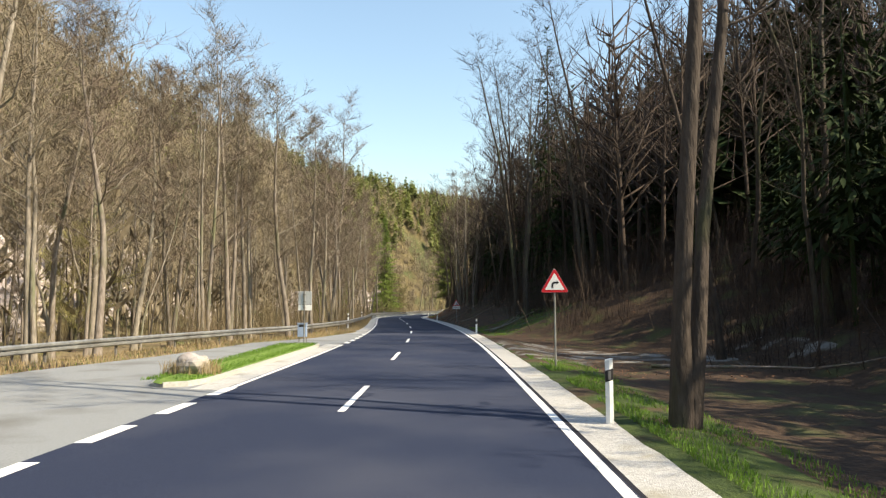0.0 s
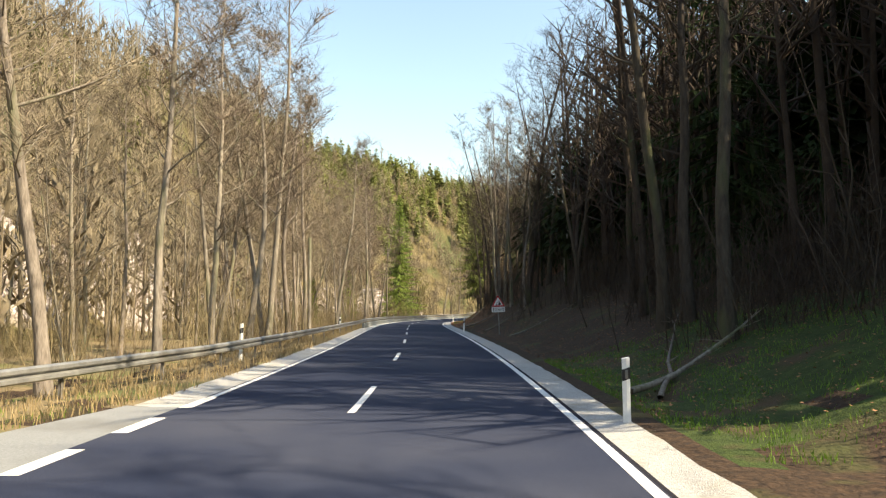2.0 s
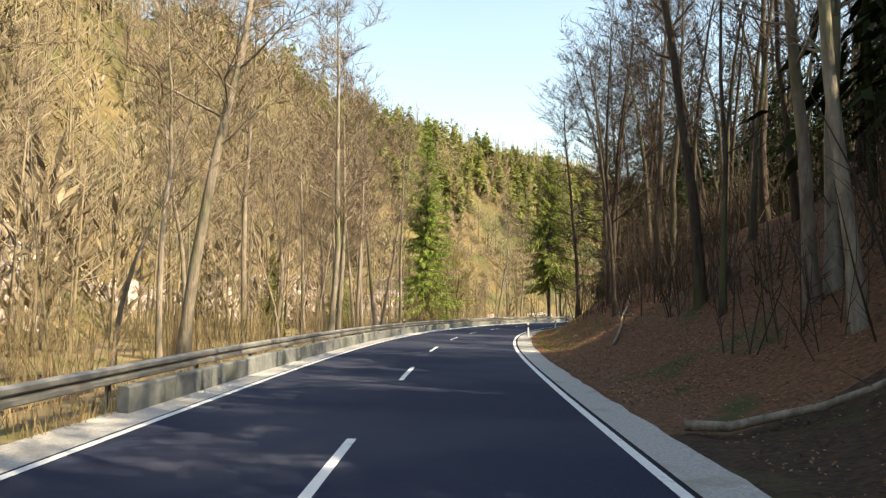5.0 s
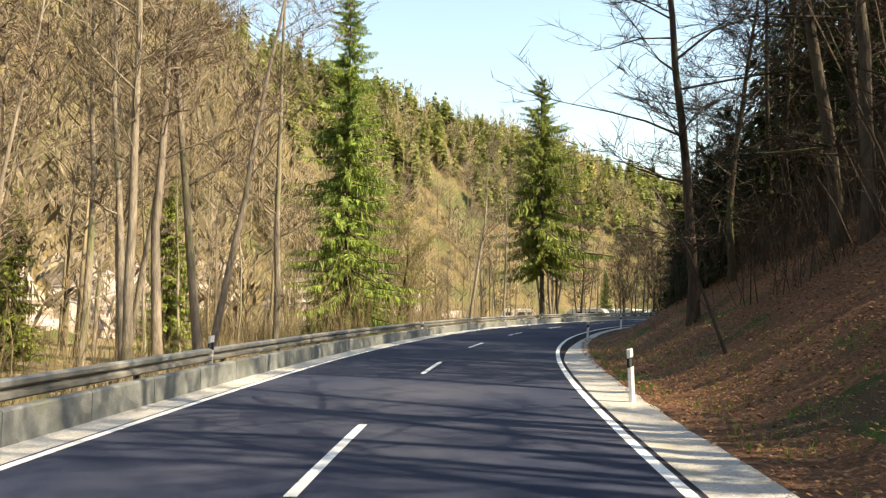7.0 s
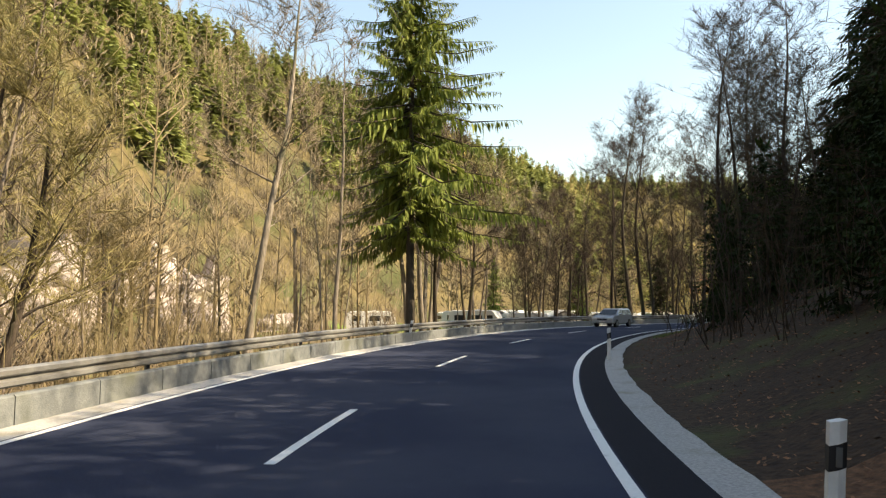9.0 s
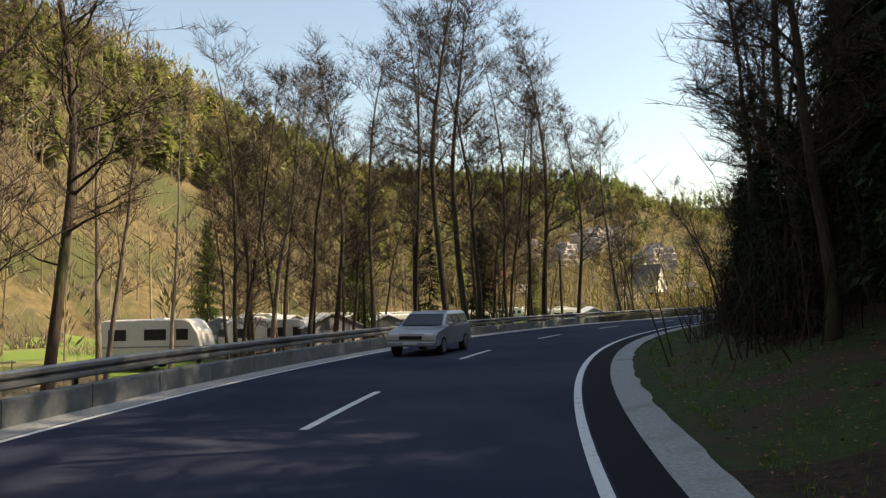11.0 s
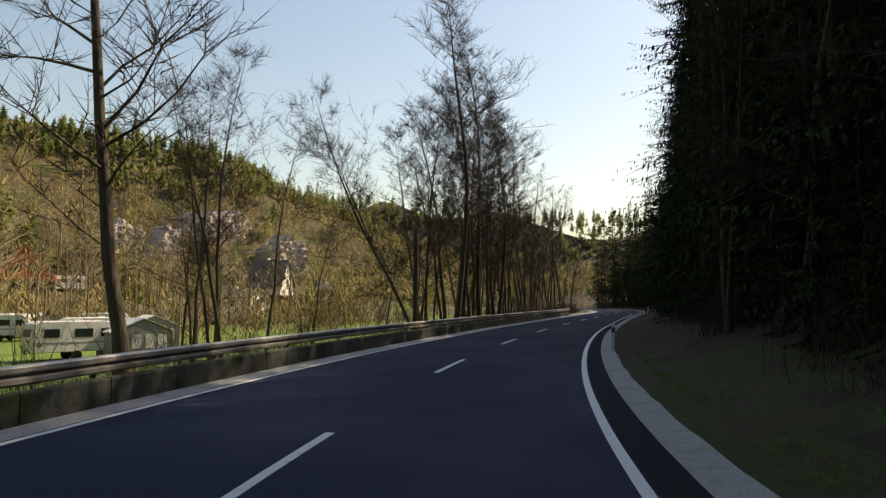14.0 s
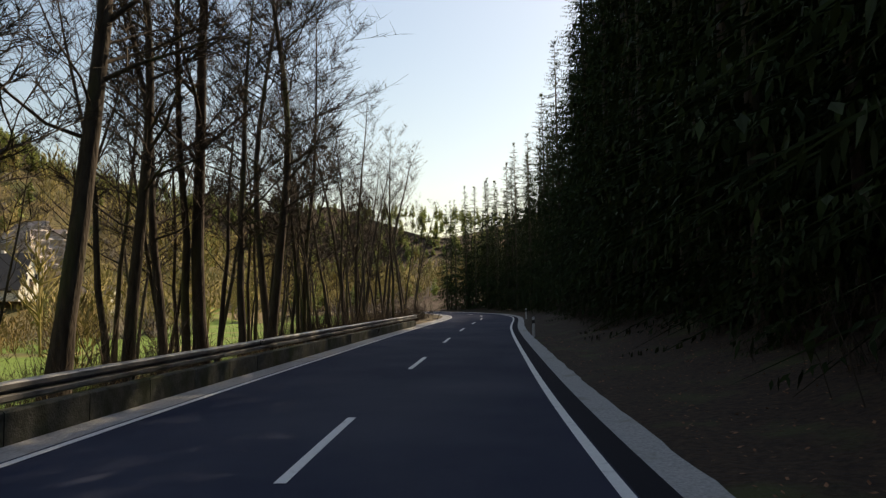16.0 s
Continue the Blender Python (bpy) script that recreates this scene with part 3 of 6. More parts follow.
def leaf_scatter(count, s0, s1, d0, d1):
    rng = np.random.default_rng(int(s0 * 7 + count))
    s_ = rng.uniform(s0, s1, count)
    d_ = rng.uniform(d0, d1, count) + wr(s_)
    x, y, _z = on_road(s_, d_)
    z = land(x, y, s_, d_) + rng.uniform(0.02, 0.09, count)
    a, r = rng.uniform(0, math.tau, count), rng.uniform(0.016, 0.045, count)
    t1, t2 = rng.uniform(-0.5, 0.5, count), rng.uniform(-0.5, 0.5, count)
    corners = []
    for q, m in ((0, 1.0), (1.5, 0.55), (math.pi, 1.0), (-1.5, 0.55)):
        dx, dy = np.cos(a + q) * r * m, np.sin(a + q) * r * m
        corners.append(np.stack([x + dx, y + dy, z + dx * t1 + dy * t2], 1))
    v = np.stack(corners, 1).reshape(-1, 3)
    k = np.arange(count)[:, None] * 4
    f = np.concatenate([k + [0, 1, 2], k + [0, 2, 3]])
    return tagged(new("fallen_leaves", mesh_from("fallen_leaves", v.tolist(), f.tolist(), LEAF)), "rust-brown fallen beech leaves on the bank", "leaf litter", kind="stuff")


leaf_scatter(48000, 88, 150, 0.95, 8.5)
leaf_scatter(3500, 250, 300, 1.2, 8.0)
leaf_scatter(13000, 30, 88, 1.3, 9.0)
leaf_scatter(9000, 146, 200, 1.6, 8.0)
leaf_scatter(4000, 4, 30, 3.0, 14.0)


def forest_track():
    """Pale gravel track that leaves the road into the wood."""
    rows_ = []
    for j in range(26):
        t = j / 25
        d_ = 4.42 + 11.8 * t
        mid, half = 15.5 - 5.0 * t * t, 8.0 - 4.6 * smooth(0, 0.55, t)
        row = []
        for i in range(13):
            e = -1 + 2 * i / 12
            s_ = mid + e * half + 0.5 * noise.noise((d_ * 0.8, e * 2, 8.0))
            x, y, _z = on_road(s_, d_)
            rut = 0.05 * math.cos(e * 9)
            z = ground_z_fast(x, y, s_, d_) + ((-0.09 if j == 0 else 0.03) + 0.03 * noise.noise((x * 0.9, y * 0.9, 2)) + rut * 0.3 if 0 < i < 12 and j < 25 else -0.15)
            row.append((x, y, z))
        rows_ += row
    f_ = [(j * 13 + i, j * 13 + i + 1, (j + 1) * 13 + i + 1, (j + 1) * 13 + i) for j in range(25) for i in range(12)]
    return tagged(new("forest_track", mesh_from("forest_track", rows_, [q[::-1] for q in f_], TRACK, True)), "pale gravel forest track littered with dead leaves", "track", kind="structure")


forest_track()


# ---- trees ----
class Growth:
    """Collects tubes and pointed twigs into one mesh."""

    def __init__(self):
        self.v, self.f = [], []

    def tube(self, pts, radii, n=5):
        base = len(self.v)
        for i, (p, r) in enumerate(zip(pts, radii)):
            d = (pts[min(i + 1, len(pts) - 1)] - pts[max(i - 1, 0)]).normalized()
            a = d.orthogonal().normalized()
            b = d.cross(a)
            for k in range(n):
                t = math.tau * k / n
                self.v.append(p + (a * math.cos(t) + b * math.sin(t)) * r)
        for i in range(len(pts) - 1):
            for k in range(n):
                q, w = base + i * n, (k + 1) % n
                self.f.append((q + k, q + w, q + n + w, q + n + k))

    def twig(self, p, d, length, r):
        d = d.normalized()
        a = d.orthogonal().normalized() * (r * 1.25)
        b = d.cross(a)
        k = len(self.v)
        if r > 0.03:
            self.v += [p - a, p + a * 0.5 + b * 0.9, p + a * 0.5 - b * 0.9, p + d * length]
            self.f += [(k, k + 1, k + 3), (k + 1, k + 2, k + 3), (k + 2, k, k + 3)]
        else:
            t = p.x * 91.7 + p.z * 57.3
            w = a * math.cos(t) + b * math.sin(t)
            self.v += [p - w, p + w, p + d * length]
            self.f.append((k, k + 1, k + 2))

    def spray(self, p, d, side, length, width, sag):
        """A flat needle spray: a kinked diamond."""
        k = len(self.v)
        m = p + d * (length * 0.45) + Vector((0, 0, -sag * 0.3))
        self.v += [p, m + side * width, p + d * length + Vector((0, 0, -sag)), m - side * width]
        self.f += [(k, k + 1, k + 2), (k, k + 2, k + 3)]

    def mesh(self, name, material, smooth=False):
        return mesh_from(name, self.v, self.f, material, smooth)


def unit(rng, up=0.0):
    a = rng.uniform(0, math.tau)
    return Vector((math.cos(a), math.sin(a), up))


def bare_tree_meshes(seed, height, radius, first, n_limb, n_sub, n_twig, spread, bark, twig, fork=False, droop=0.0, lean=0.03, flat=0.0, bend=0.16):
    """Trunk with limbs, and the crown of finer branches and twigs."""
    rng = random.Random(seed)
    wood, crown = Growth(), Growth()
    stems = [(Vector((0, 0, -0.35)), height, radius, Vector((rng.uniform(-lean, lean), rng.uniform(-lean, lean), 1)))]
    if fork:
        a = rng.uniform(0, math.tau) if fork is True else fork
        stems[0] = (stems[0][0], height, radius * 0.75, Vector((0.07 * math.cos(a), 0.07 * math.sin(a), 1)))
        stems.append((Vector((0.1 * math.cos(a + 3), 0.1 * math.sin(a + 3), -0.35)), height * 0.9, radius * 0.65, Vector((0.12 * math.cos(a + 3), 0.12 * math.sin(a + 3), 1))))
    for base, h, rad, dirn in stems:
        pts, rr, p, d = [], [], base.copy(), dirn.normalized()
        steps = 11
        for i in range(steps + 1):
            t = i / steps
            pts.append(p.copy())
            rr.append(rad * ((1 - t) ** 0.85 * 0.94 + 0.05) * (1.45 - 0.45 * min(1, t * 14)))
            d = (d + Vector((rng.gauss(0, 0.05), rng.gauss(0, 0.05), 0.04))).normalized()
            p = p + d * (h / steps)
        wood.tube(pts, rr, 8)
        count = n_limb if not fork else n_limb * 2 // 3
        for j in range(count):
            t = first + (0.985 - first) * ((j + rng.random()) / count) ** 0.85
            x = t * steps
            i = min(int(x), steps - 1)
            p0 = pts[i].lerp(pts[i + 1], x - i)
            r0 = (rr[i] * (1 - x + i) + rr[i + 1] * (x - i)) * rng.uniform(0.16, 0.46)
            e = (t - first) / (1 - first)
            length = spread * h * (0.085 + 0.185 * math.sin(math.pi * min(1, e * 0.82 + 0.16))) * rng.uniform(0.5, 1.25)
            d0 = unit(rng, rng.uniform(0.3, 1.15) + 0.45 * e - droop - flat).normalized()
            q, lp, lr = p0.copy(), [], []
            for k in range(5):
                lp.append(q.copy())
                lr.append(max(0.006, r0 * (1 - k / 4.6)))
                q = q + d0 * (length / 4)
                d0 = (d0 + Vector((rng.gauss(0, bend), rng.gauss(0, bend), rng.gauss(0.10 - droop * 0.4, bend * 0.65)))).normalized()
            wood.tube(lp, lr, 5)
            for k in range(n_sub):
                u = rng.uniform(0.18, 1.0) * 3.99
                i2 = int(u)
                s0 = lp[i2].lerp(lp[i2 + 1], u - i2)
                along = (lp[i2 + 1] - lp[i2]).normalized()
                d1 = (along * 0.8 + unit(rng, rng.uniform(-0.15, 0.7))).normalized()
                l1 = length * rng.uniform(0.18, 0.48) + 0.25
                r1 = max(0.0055, r0 * 0.36 * (1 - u / 5))
                m1 = s0 + d1 * l1 * 0.5
                d2 = (d1 + unit(rng, 0.25) * 0.35).normalized()
                e1 = m1 + d2 * l1 * 0.5
                crown.tube([s0, m1, e1], [r1 + 0.004, r1 * 0.7 + 0.004, 0.005], 3)
                for w in range(n_twig):
                    g = rng.uniform(0.1, 1.0)
                    w0 = s0.lerp(m1, g * 2) if g < 0.5 else m1.lerp(e1, g * 2 - 1)
                    d3 = (d1 * 0.8 + unit(rng, rng.uniform(-0.3, 0.9) - droop)).normalized()
                    crown.twig(w0, d3, rng.uniform(0.25, 0.95) * (0.5 + 0.035 * h), 0.0095)
    return wood.mesh("trunk", bark, True), crown.mesh("crown", twig)


def spruce_meshes(seed, height, radius, gap, n_branch, n_spray, needles, skirt=0.08, broad=0.17, size=1.0, ragged=0.25, fine=True, hang=0.3, plump=(0.13, 0.24)):
    rng = random.Random(seed)
    wood, crown = Growth(), Growth()
    pts = [Vector((rng.gauss(0, 0.03), rng.gauss(0, 0.03), -0.3 + (height + 0.3) * i / 8)) for i in range(9)]
    wood.tube(pts, [radius * (1 - i / 8.4) for i in range(9)], 7)
    z = height * skirt
    while z < height - 0.25:
        t = (z / height - skirt) / (1 - skirt)
        reach = height * broad * ((1 - t) ** 0.82) * (0.62 + 0.38 * min(1, t * 7)) + 0.12
        for b in range(n_branch):
            length = reach * (1 + rng.uniform(-ragged, ragged))
            d = unit(rng, 0.30 * t - 0.16).normalized()
            side = Vector((-d.y, d.x, 0))
            p0 = Vector((0, 0, z + rng.uniform(-gap, gap) * 0.6))
            droop = length * (0.32 - 0.28 * t)
            tip = p0 + d * length + Vector((0, 0, -droop + length * 0.10))
            mid = p0 + d * length * 0.55 + Vector((0, 0, -droop * 0.62))
            if not fine:
                crown.twig(p0, mid - p0, (mid - p0).length * 1.85, max(0.015, length * 0.009))
            else:
                wood.tube([p0, mid, tip], [max(0.012, length * 0.011), length * 0.007 + 0.004, 0.004], 3)
            for k in range(n_spray):
                u = ((k + rng.random()) / n_spray) ** 0.8 * 0.94 + 0.08
                q = p0.lerp(mid, u / 0.55) if u < 0.55 else mid.lerp(tip, min(1, (u - 0.55) / 0.45))
                sgn = 1 if k % 2 else -1
                sd = (d * rng.uniform(0.3, 0.9) + side * sgn * rng.uniform(0.4, 1.0) + Vector((0, 0, rng.uniform(-0.55, 0.05)))).normalized()
                if rng.random() < hang:
                    sd = (d * rng.uniform(0.0, 0.5) + side * sgn * rng.uniform(0.0, 0.5) + Vector((0, 0, -1))).normalized()
                ln = (0.22 + 0.30 * length * (1.15 - u)) * rng.uniform(0.6, 1.3) * size
                crown.spray(q, sd, sd.cross(Vector((rng.gauss(0, 0.5), rng.gauss(0, 0.5), 1))).normalized(), ln, ln * rng.uniform(*plump), ln * rng.uniform(0.1, 0.45))
        z += gap * rng.uniform(0.75, 1.25) * (1.1 - 0.35 * t)
    for k in range(6):
        crown.spray(Vector((0, 0, height - 0.4)), unit(rng, 1.6).normalized(), unit(rng), 0.6, 0.08, 0.0)
    return wood.mesh("trunk", BARK_SHADE_DARK, True), crown.mesh("crown", needles)


def shrub_meshes(seed, height, stems, spread, material):
    rng = random.Random(seed)
    g = Growth()
    for _ in range(stems):
        p = Vector((rng.gauss(0, spread * 0.35), rng.gauss(0, spread * 0.35), -0.15))
        d = (Vector((rng.gauss(0, 0.22), rng.gauss(0, 0.22), 1))).normalized()
        h = height * rng.uniform(0.45, 1.1)
        pts = [p]
        for k in range(2):
            pts.append(pts[-1] + d * (h / 2))
            d = (d + Vector((rng.gauss(0, 0.13), rng.gauss(0, 0.13), 0.03))).normalized()
        r = rng.uniform(0.008, 0.024) * (height / 4) ** 0.5
        g.tube(pts, [r, r * 0.7, 0.003], 3)
        for k in range(6):
            u = rng.uniform(0.25, 1.95)
            i = int(u)
            q = pts[i].lerp(pts[i + 1], u - i)
            g.twig(q, (unit(rng, rng.uniform(0.2, 1.6))), h * rng.uniform(0.10, 0.28), 0.006)
    return g


def make_tree(name, meshes, label, category, group):
    root = tagged(new(name), label, category, group)
    part("trunk", meshes[0], None, root)
    part("crown", meshes[1], None, root)
    return root


def planter(kinds):
    """Gives a function that sets one tree of the given kinds at a place; the first use of a kind is the kind itself."""
    used = set()

    def put(kind, x, y, z=None, turn=None, size=1.0, tilt=0.0):
        z = ground_z(x, y) if z is None else z
        turn = random.uniform(0, 360) if turn is None else turn
        m = pose(x, y, z - 0.05, tilt, 0, turn)
        root = kinds[kind]
        if kind in used:
            root = copy_thing(root, m)
        else:
            used.add(kind)
            root.matrix_basis = m
        root.scale = (size, size, size)
        return root
    return put


PALE_LABEL, DARK_LABEL = "tall bare deciduous tree with pale sunlit bark", "tall bare deciduous tree with dark bark and fine twigs"
kinds = {}
for i, (h, r, fk, sp) in enumerate(((19, 0.20, False, 0.85), (21, 0.24, True, 0.8), (17, 0.16, False, 0.9), (20, 0.18, False, 0.7))):
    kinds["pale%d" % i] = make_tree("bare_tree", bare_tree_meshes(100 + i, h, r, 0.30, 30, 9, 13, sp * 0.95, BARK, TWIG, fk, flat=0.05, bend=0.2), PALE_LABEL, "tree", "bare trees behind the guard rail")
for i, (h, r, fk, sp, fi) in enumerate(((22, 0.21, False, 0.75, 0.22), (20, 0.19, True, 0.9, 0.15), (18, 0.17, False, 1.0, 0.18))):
    kinds["dark%d" % i] = make_tree("bare_tree", bare_tree_meshes(200 + i, h, r, fi, 38, 9, 12, sp * 0.9, BARK_SHADE_DARK, TWIG_SHADE_DARK, fk, lean=0.08, flat=0.1, bend=0.24), DARK_LABEL, "tree", "dark bare trees along the bend")
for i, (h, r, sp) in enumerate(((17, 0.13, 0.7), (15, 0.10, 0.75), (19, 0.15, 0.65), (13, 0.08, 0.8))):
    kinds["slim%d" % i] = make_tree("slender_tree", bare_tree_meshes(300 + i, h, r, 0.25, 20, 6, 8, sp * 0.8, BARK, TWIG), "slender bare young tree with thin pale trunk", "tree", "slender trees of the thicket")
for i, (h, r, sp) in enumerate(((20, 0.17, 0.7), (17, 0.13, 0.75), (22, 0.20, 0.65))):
    kinds["wood%d" % i] = make_tree("forest_tree", bare_tree_meshes(400 + i, h, r, 0.3, 20, 5, 9, sp, BARK_SHADE_DARK, TWIG_SHADE_DARK), "shaded bare forest tree on the steep bank", "tree", "forest trees on the shaded bank")
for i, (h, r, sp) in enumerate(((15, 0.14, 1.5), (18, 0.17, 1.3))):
    kinds["beech%d" % i] = make_tree("beech_tree", bare_tree_meshes(450 + i, h, r, 0.10, 38, 9, 10, sp * 0.72, BARK_SHADE_DARK, TWIG_SHADE_DARK, flat=0.35, droop=0.12, bend=0.3), "bare beech with level dark twigs over the bank", "tree", "beeches on the bank")
kinds["willow"] = make_tree("willow_tree", bare_tree_meshes(470, 9.5, 0.22, 0.12, 28, 11, 16, 1.7, BARK_SHADE_DARK, BUD, True, lean=0.2, bend=0.3), "spreading willow with yellow-green buds", "tree", "willows behind the rail")
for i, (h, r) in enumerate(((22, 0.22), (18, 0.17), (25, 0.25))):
    kinds["spruce%d" % i] = make_tree("spruce_tree", spruce_meshes(500 + i, h, r, 0.7, 7, 20, NEEDLE_SHADED, skirt=0.04, size=0.36, broad=0.18, fine=False, hang=0.45), "dark shaded spruce in the dense stand", "spruce", "dark spruces inside the bend")
kinds["hero"] = make_tree("spruce_tree", spruce_meshes(601, 24, 0.26, 0.50, 9, 92, NEEDLE, skirt=0.24, broad=0.215, ragged=0.6, size=0.46, hang=0.65, plump=(0.09, 0.15)), "tall sunlit green spruce with hanging branches", "spruce", "sunlit spruces by the guard rail")
kinds["hero_b"] = make_tree("spruce_tree", spruce_meshes(602, 26, 0.28, 0.46, 9, 90, NEEDLE, skirt=0.05, broad=0.17, ragged=0.5, size=0.43, hang=0.65, plump=(0.08, 0.14)), "broad sunlit spruce with yellow-green hanging boughs", "spruce", "sunlit spruces by the guard rail")
kinds["young"] = make_tree("spruce_tree", spruce_meshes(603, 11, 0.13, 0.36, 8, 26, NEEDLE, skirt=0.03, broad=0.19, size=0.6, hang=0.5), "young green spruce at the edge of the wood", "spruce", "young spruces")
for i, h in enumerate((5.5, 7.0)):
    kinds["fir%d" % i] = make_tree("young_fir", spruce_meshes(650 + i, h, 0.07, 0.40, 8, 14, NEEDLE_SHADED, skirt=0.05, broad=0.21, size=0.5, fine=False, hang=0.15), "young dark fir in the shade behind the forest track", "fir", "young firs behind the track")
put = planter(kinds)
rnd = random.Random(7)


def put_road(kind, s_, d_, **kw):
    x, y, _ = on_road(s_, d_)
    return put(kind, x, y, **kw)


# trees that stand out singly behind the rail
for kind, s_, d_, size in (("pale0", 40.2, -9.8, 1.0), ("pale3", 45.6, -8.7, 0.95), ("pale2", 50.5, -8.2, 0.9), ("pale0", 56.0, -8.0, 0.9),
                           ("pale2", 32.1, -14.6, 1.0), ("pale3", 25.5, -18.9, 1.0), ("pale0", 29.6, -18.0, 1.0), ("pale1", 34.6, -17.2, 0.95), ("pale3", 40.4, -13.3, 1.0), ("pale1", 36.5, -13.6, 1.05),
                           ("pale2", 14.5, -16.5, 1.0), ("pale0", 19.0, -15.5, 1.0), ("pale1", 8.0, -15.5, 0.95), ("pale1", 62.5, -8.4, 1.05), ("pale0", 69.0, -8.2, 0.95), ("pale3", 78.0, -8.5, 1.0),
                           ("pale3", 115.5, -7.3, 1.05), ("pale2", 118.4, -7.6, 1.0), ("pale1", 134.0, -9.2, 0.95), ("pale3", 132.4, -9.9, 1.0), ("pale0", 98.0, -8.2, 1.0), ("pale2", 106.0, -8.8, 1.0),
                           ("dark0", 218.1, -7.5, 1.0), ("dark1", 216.0, -8.4, 1.0), ("dark0", 220.7, -7.5, 1.05), ("dark2", 221.6, -7.1, 1.05), ("dark1", 226.6, -7.5, 1.0), ("dark0", 231.9, -7.3, 1.0),
                           ("dark2", 229.6, -7.4, 0.9), ("dark0", 239.4, -8.2, 0.85), ("dark1", 263.8, -16.0, 0.8), ("dark0", 279.0, -6.9, 1.05), ("dark2", 276.3, -6.9, 0.8), ("dark1", 277.0, -8.6, 0.8),
                           ("dark0", 283.2, -7.6, 0.85), ("dark2", 284.9, -7.5, 0.85), ("dark0", 287.2, -7.2, 1.0), ("dark2", 291.3, -7.5, 0.95), ("dark0", 293.8, -7.2, 0.95), ("dark1", 301.0, -7.8, 0.95), ("dark0", 297.0, -8.2, 0.9)):
    put_road(kind, s_, d_, size=size * rnd.uniform(1.04, 1.14))
put_road("dark2", 246.4, -7.4, size=1.15, tilt=9, turn=heading(246.4) - 90)
put_road("dark1", 279.0, -9.6, size=1.1, tilt=27, turn=heading(281.0) - 100)
put_road("hero", 182.4, -7.8, size=1.13)
put_road("hero_b", 151.5, -10.5, size=0.98)
for s_, d_, z_ in ((158.0, -16.0, 0.8), (144.0, -17.5, 0.95), (139.0, -22.0, 0.8), (222.0, -17.0, 0.9), (250.0, -20.0, 0.75), (214.0, -22.0, 0.8)):
    put_road("young", s_, d_, size=z_)
for i in range(26):
    put_road("fir%d" % (i % 2), rnd.uniform(4, 37), rnd.uniform(17.5, 29), size=rnd.uniform(0.8, 1.3))
put_road("pale1", 190.5, -11.5, size=1.18)
put_road("pale0", 193.5, -13.0, size=1.1)
put_road("willow", 161.0, -11.8, size=1.2)
# Firs whose dark needle colour paints in the shade at the rail.
for s_, d_, z_ in ((227.5, -10.5, 1.3), (230.0, -11.5, 1.5), (223.5, -12.0, 1.2)):
    put_road("fir1", s_, d_, size=z_)
put_road("willow", 168.5, -14.5, size=0.75)
put_road("willow", 30.0, -22.0, size=0.9)
for s_, d_, k in ((184.4, -9.0, "pale0"), (187.0, -8.4, "dark0"), (189.5, -10.5, "pale3"), (192.0, -9.0, "dark2"), (195.4, -10.8, "dark0"), (198.6, -12.0, "pale1"), (201.5, -8.8, "dark1"), (205.0, -9.8, "pale0"), (208.0, -13.0, "dark2"), (211.5, -8.6, "dark0")):
    put_road(k, s_, d_, size=rnd.uniform(0.62, 0.95))
# denser thicket behind
for i in range(32):
    s_ = rnd.uniform(-5, 178)
    put_road("pale%d" % rnd.randrange(4) if i < 14 else "slim%d" % rnd.randrange(4), s_, -(level_to(s_) + rnd.uniform(2.5, 13)), size=rnd.uniform(0.85, 1.15))
for i in range(96):
    s_ = rnd.uniform(-25, 172)
    put_road("slim%d" % rnd.randrange(4), s_, -(level_to(s_) + rnd.uniform(3.5, 32)), size=rnd.uniform(0.7, 1.15))
for i in range(42):
    s_ = rnd.uniform(160, 330)
    put_road("slim%d" % rnd.randrange(4) if s_ < 215 else "wood%d" % rnd.randrange(3), s_, -rnd.uniform(8, 17) if s_ > 285 else -rnd.uniform(9, 22), size=rnd.uniform(0.45, 0.8))
for i in range(34):
    s_ = rnd.uniform(296, 400)
    put_road("wood%d" % rnd.randrange(3), s_, -rnd.uniform(6.8, 20), size=rnd.uniform(0.7, 1.0))
for i in range(22):
    put_road("wood%d" % rnd.randrange(3), rnd.uniform(285, 335), -rnd.uniform(6.9, 13), size=rnd.uniform(0.65, 0.95))
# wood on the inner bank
twin = make_tree("forest_tree", bare_tree_meshes(431, 22, 0.215, 0.34, 22, 6, 9, 0.75, BARK_SHADE_DARK, TWIG_SHADE_DARK, math.pi), "two-stemmed bare tree with dark mossy bark beside the road", "tree", "forest trees on the shaded bank")
x, y, z = on_road(-5.3, 5.5)
twin.matrix_basis = pose(x, y, ground_z(x, y) - 0.05)
for s_, d_ in ((30, 31), (37, 29), (44, 22), (52, 20), (60, 19), (47, 13)):
    put_road("spruce%d" % rnd.randrange(3), s_, d_, size=rnd.uniform(0.75, 1.05))
for i in range(16):
    put_road("slim%d" % rnd.randrange(4) if i < 7 else "wood%d" % rnd.randrange(3), rnd.uniform(70, 92) if i < 7 else rnd.uniform(42, 84), rnd.uniform(8.5, 13), size=rnd.uniform(0.95, 1.15))
for i in range(92):
    s_ = rnd.uniform(-4, 84) if i < 66 else rnd.uniform(84, 150)
    lo = 12.5 if s_ < 27 else 9.0
    put_road("wood%d" % rnd.randrange(3), s_, lo + 30 * rnd.random() ** 1.3, size=rnd.uniform(0.75, 1.1))
for i in range(16):
    put_road("spruce%d" % rnd.randrange(3), rnd.uniform(28, 78), rnd.uniform(21, 36), size=rnd.uniform(0.6, 0.95))


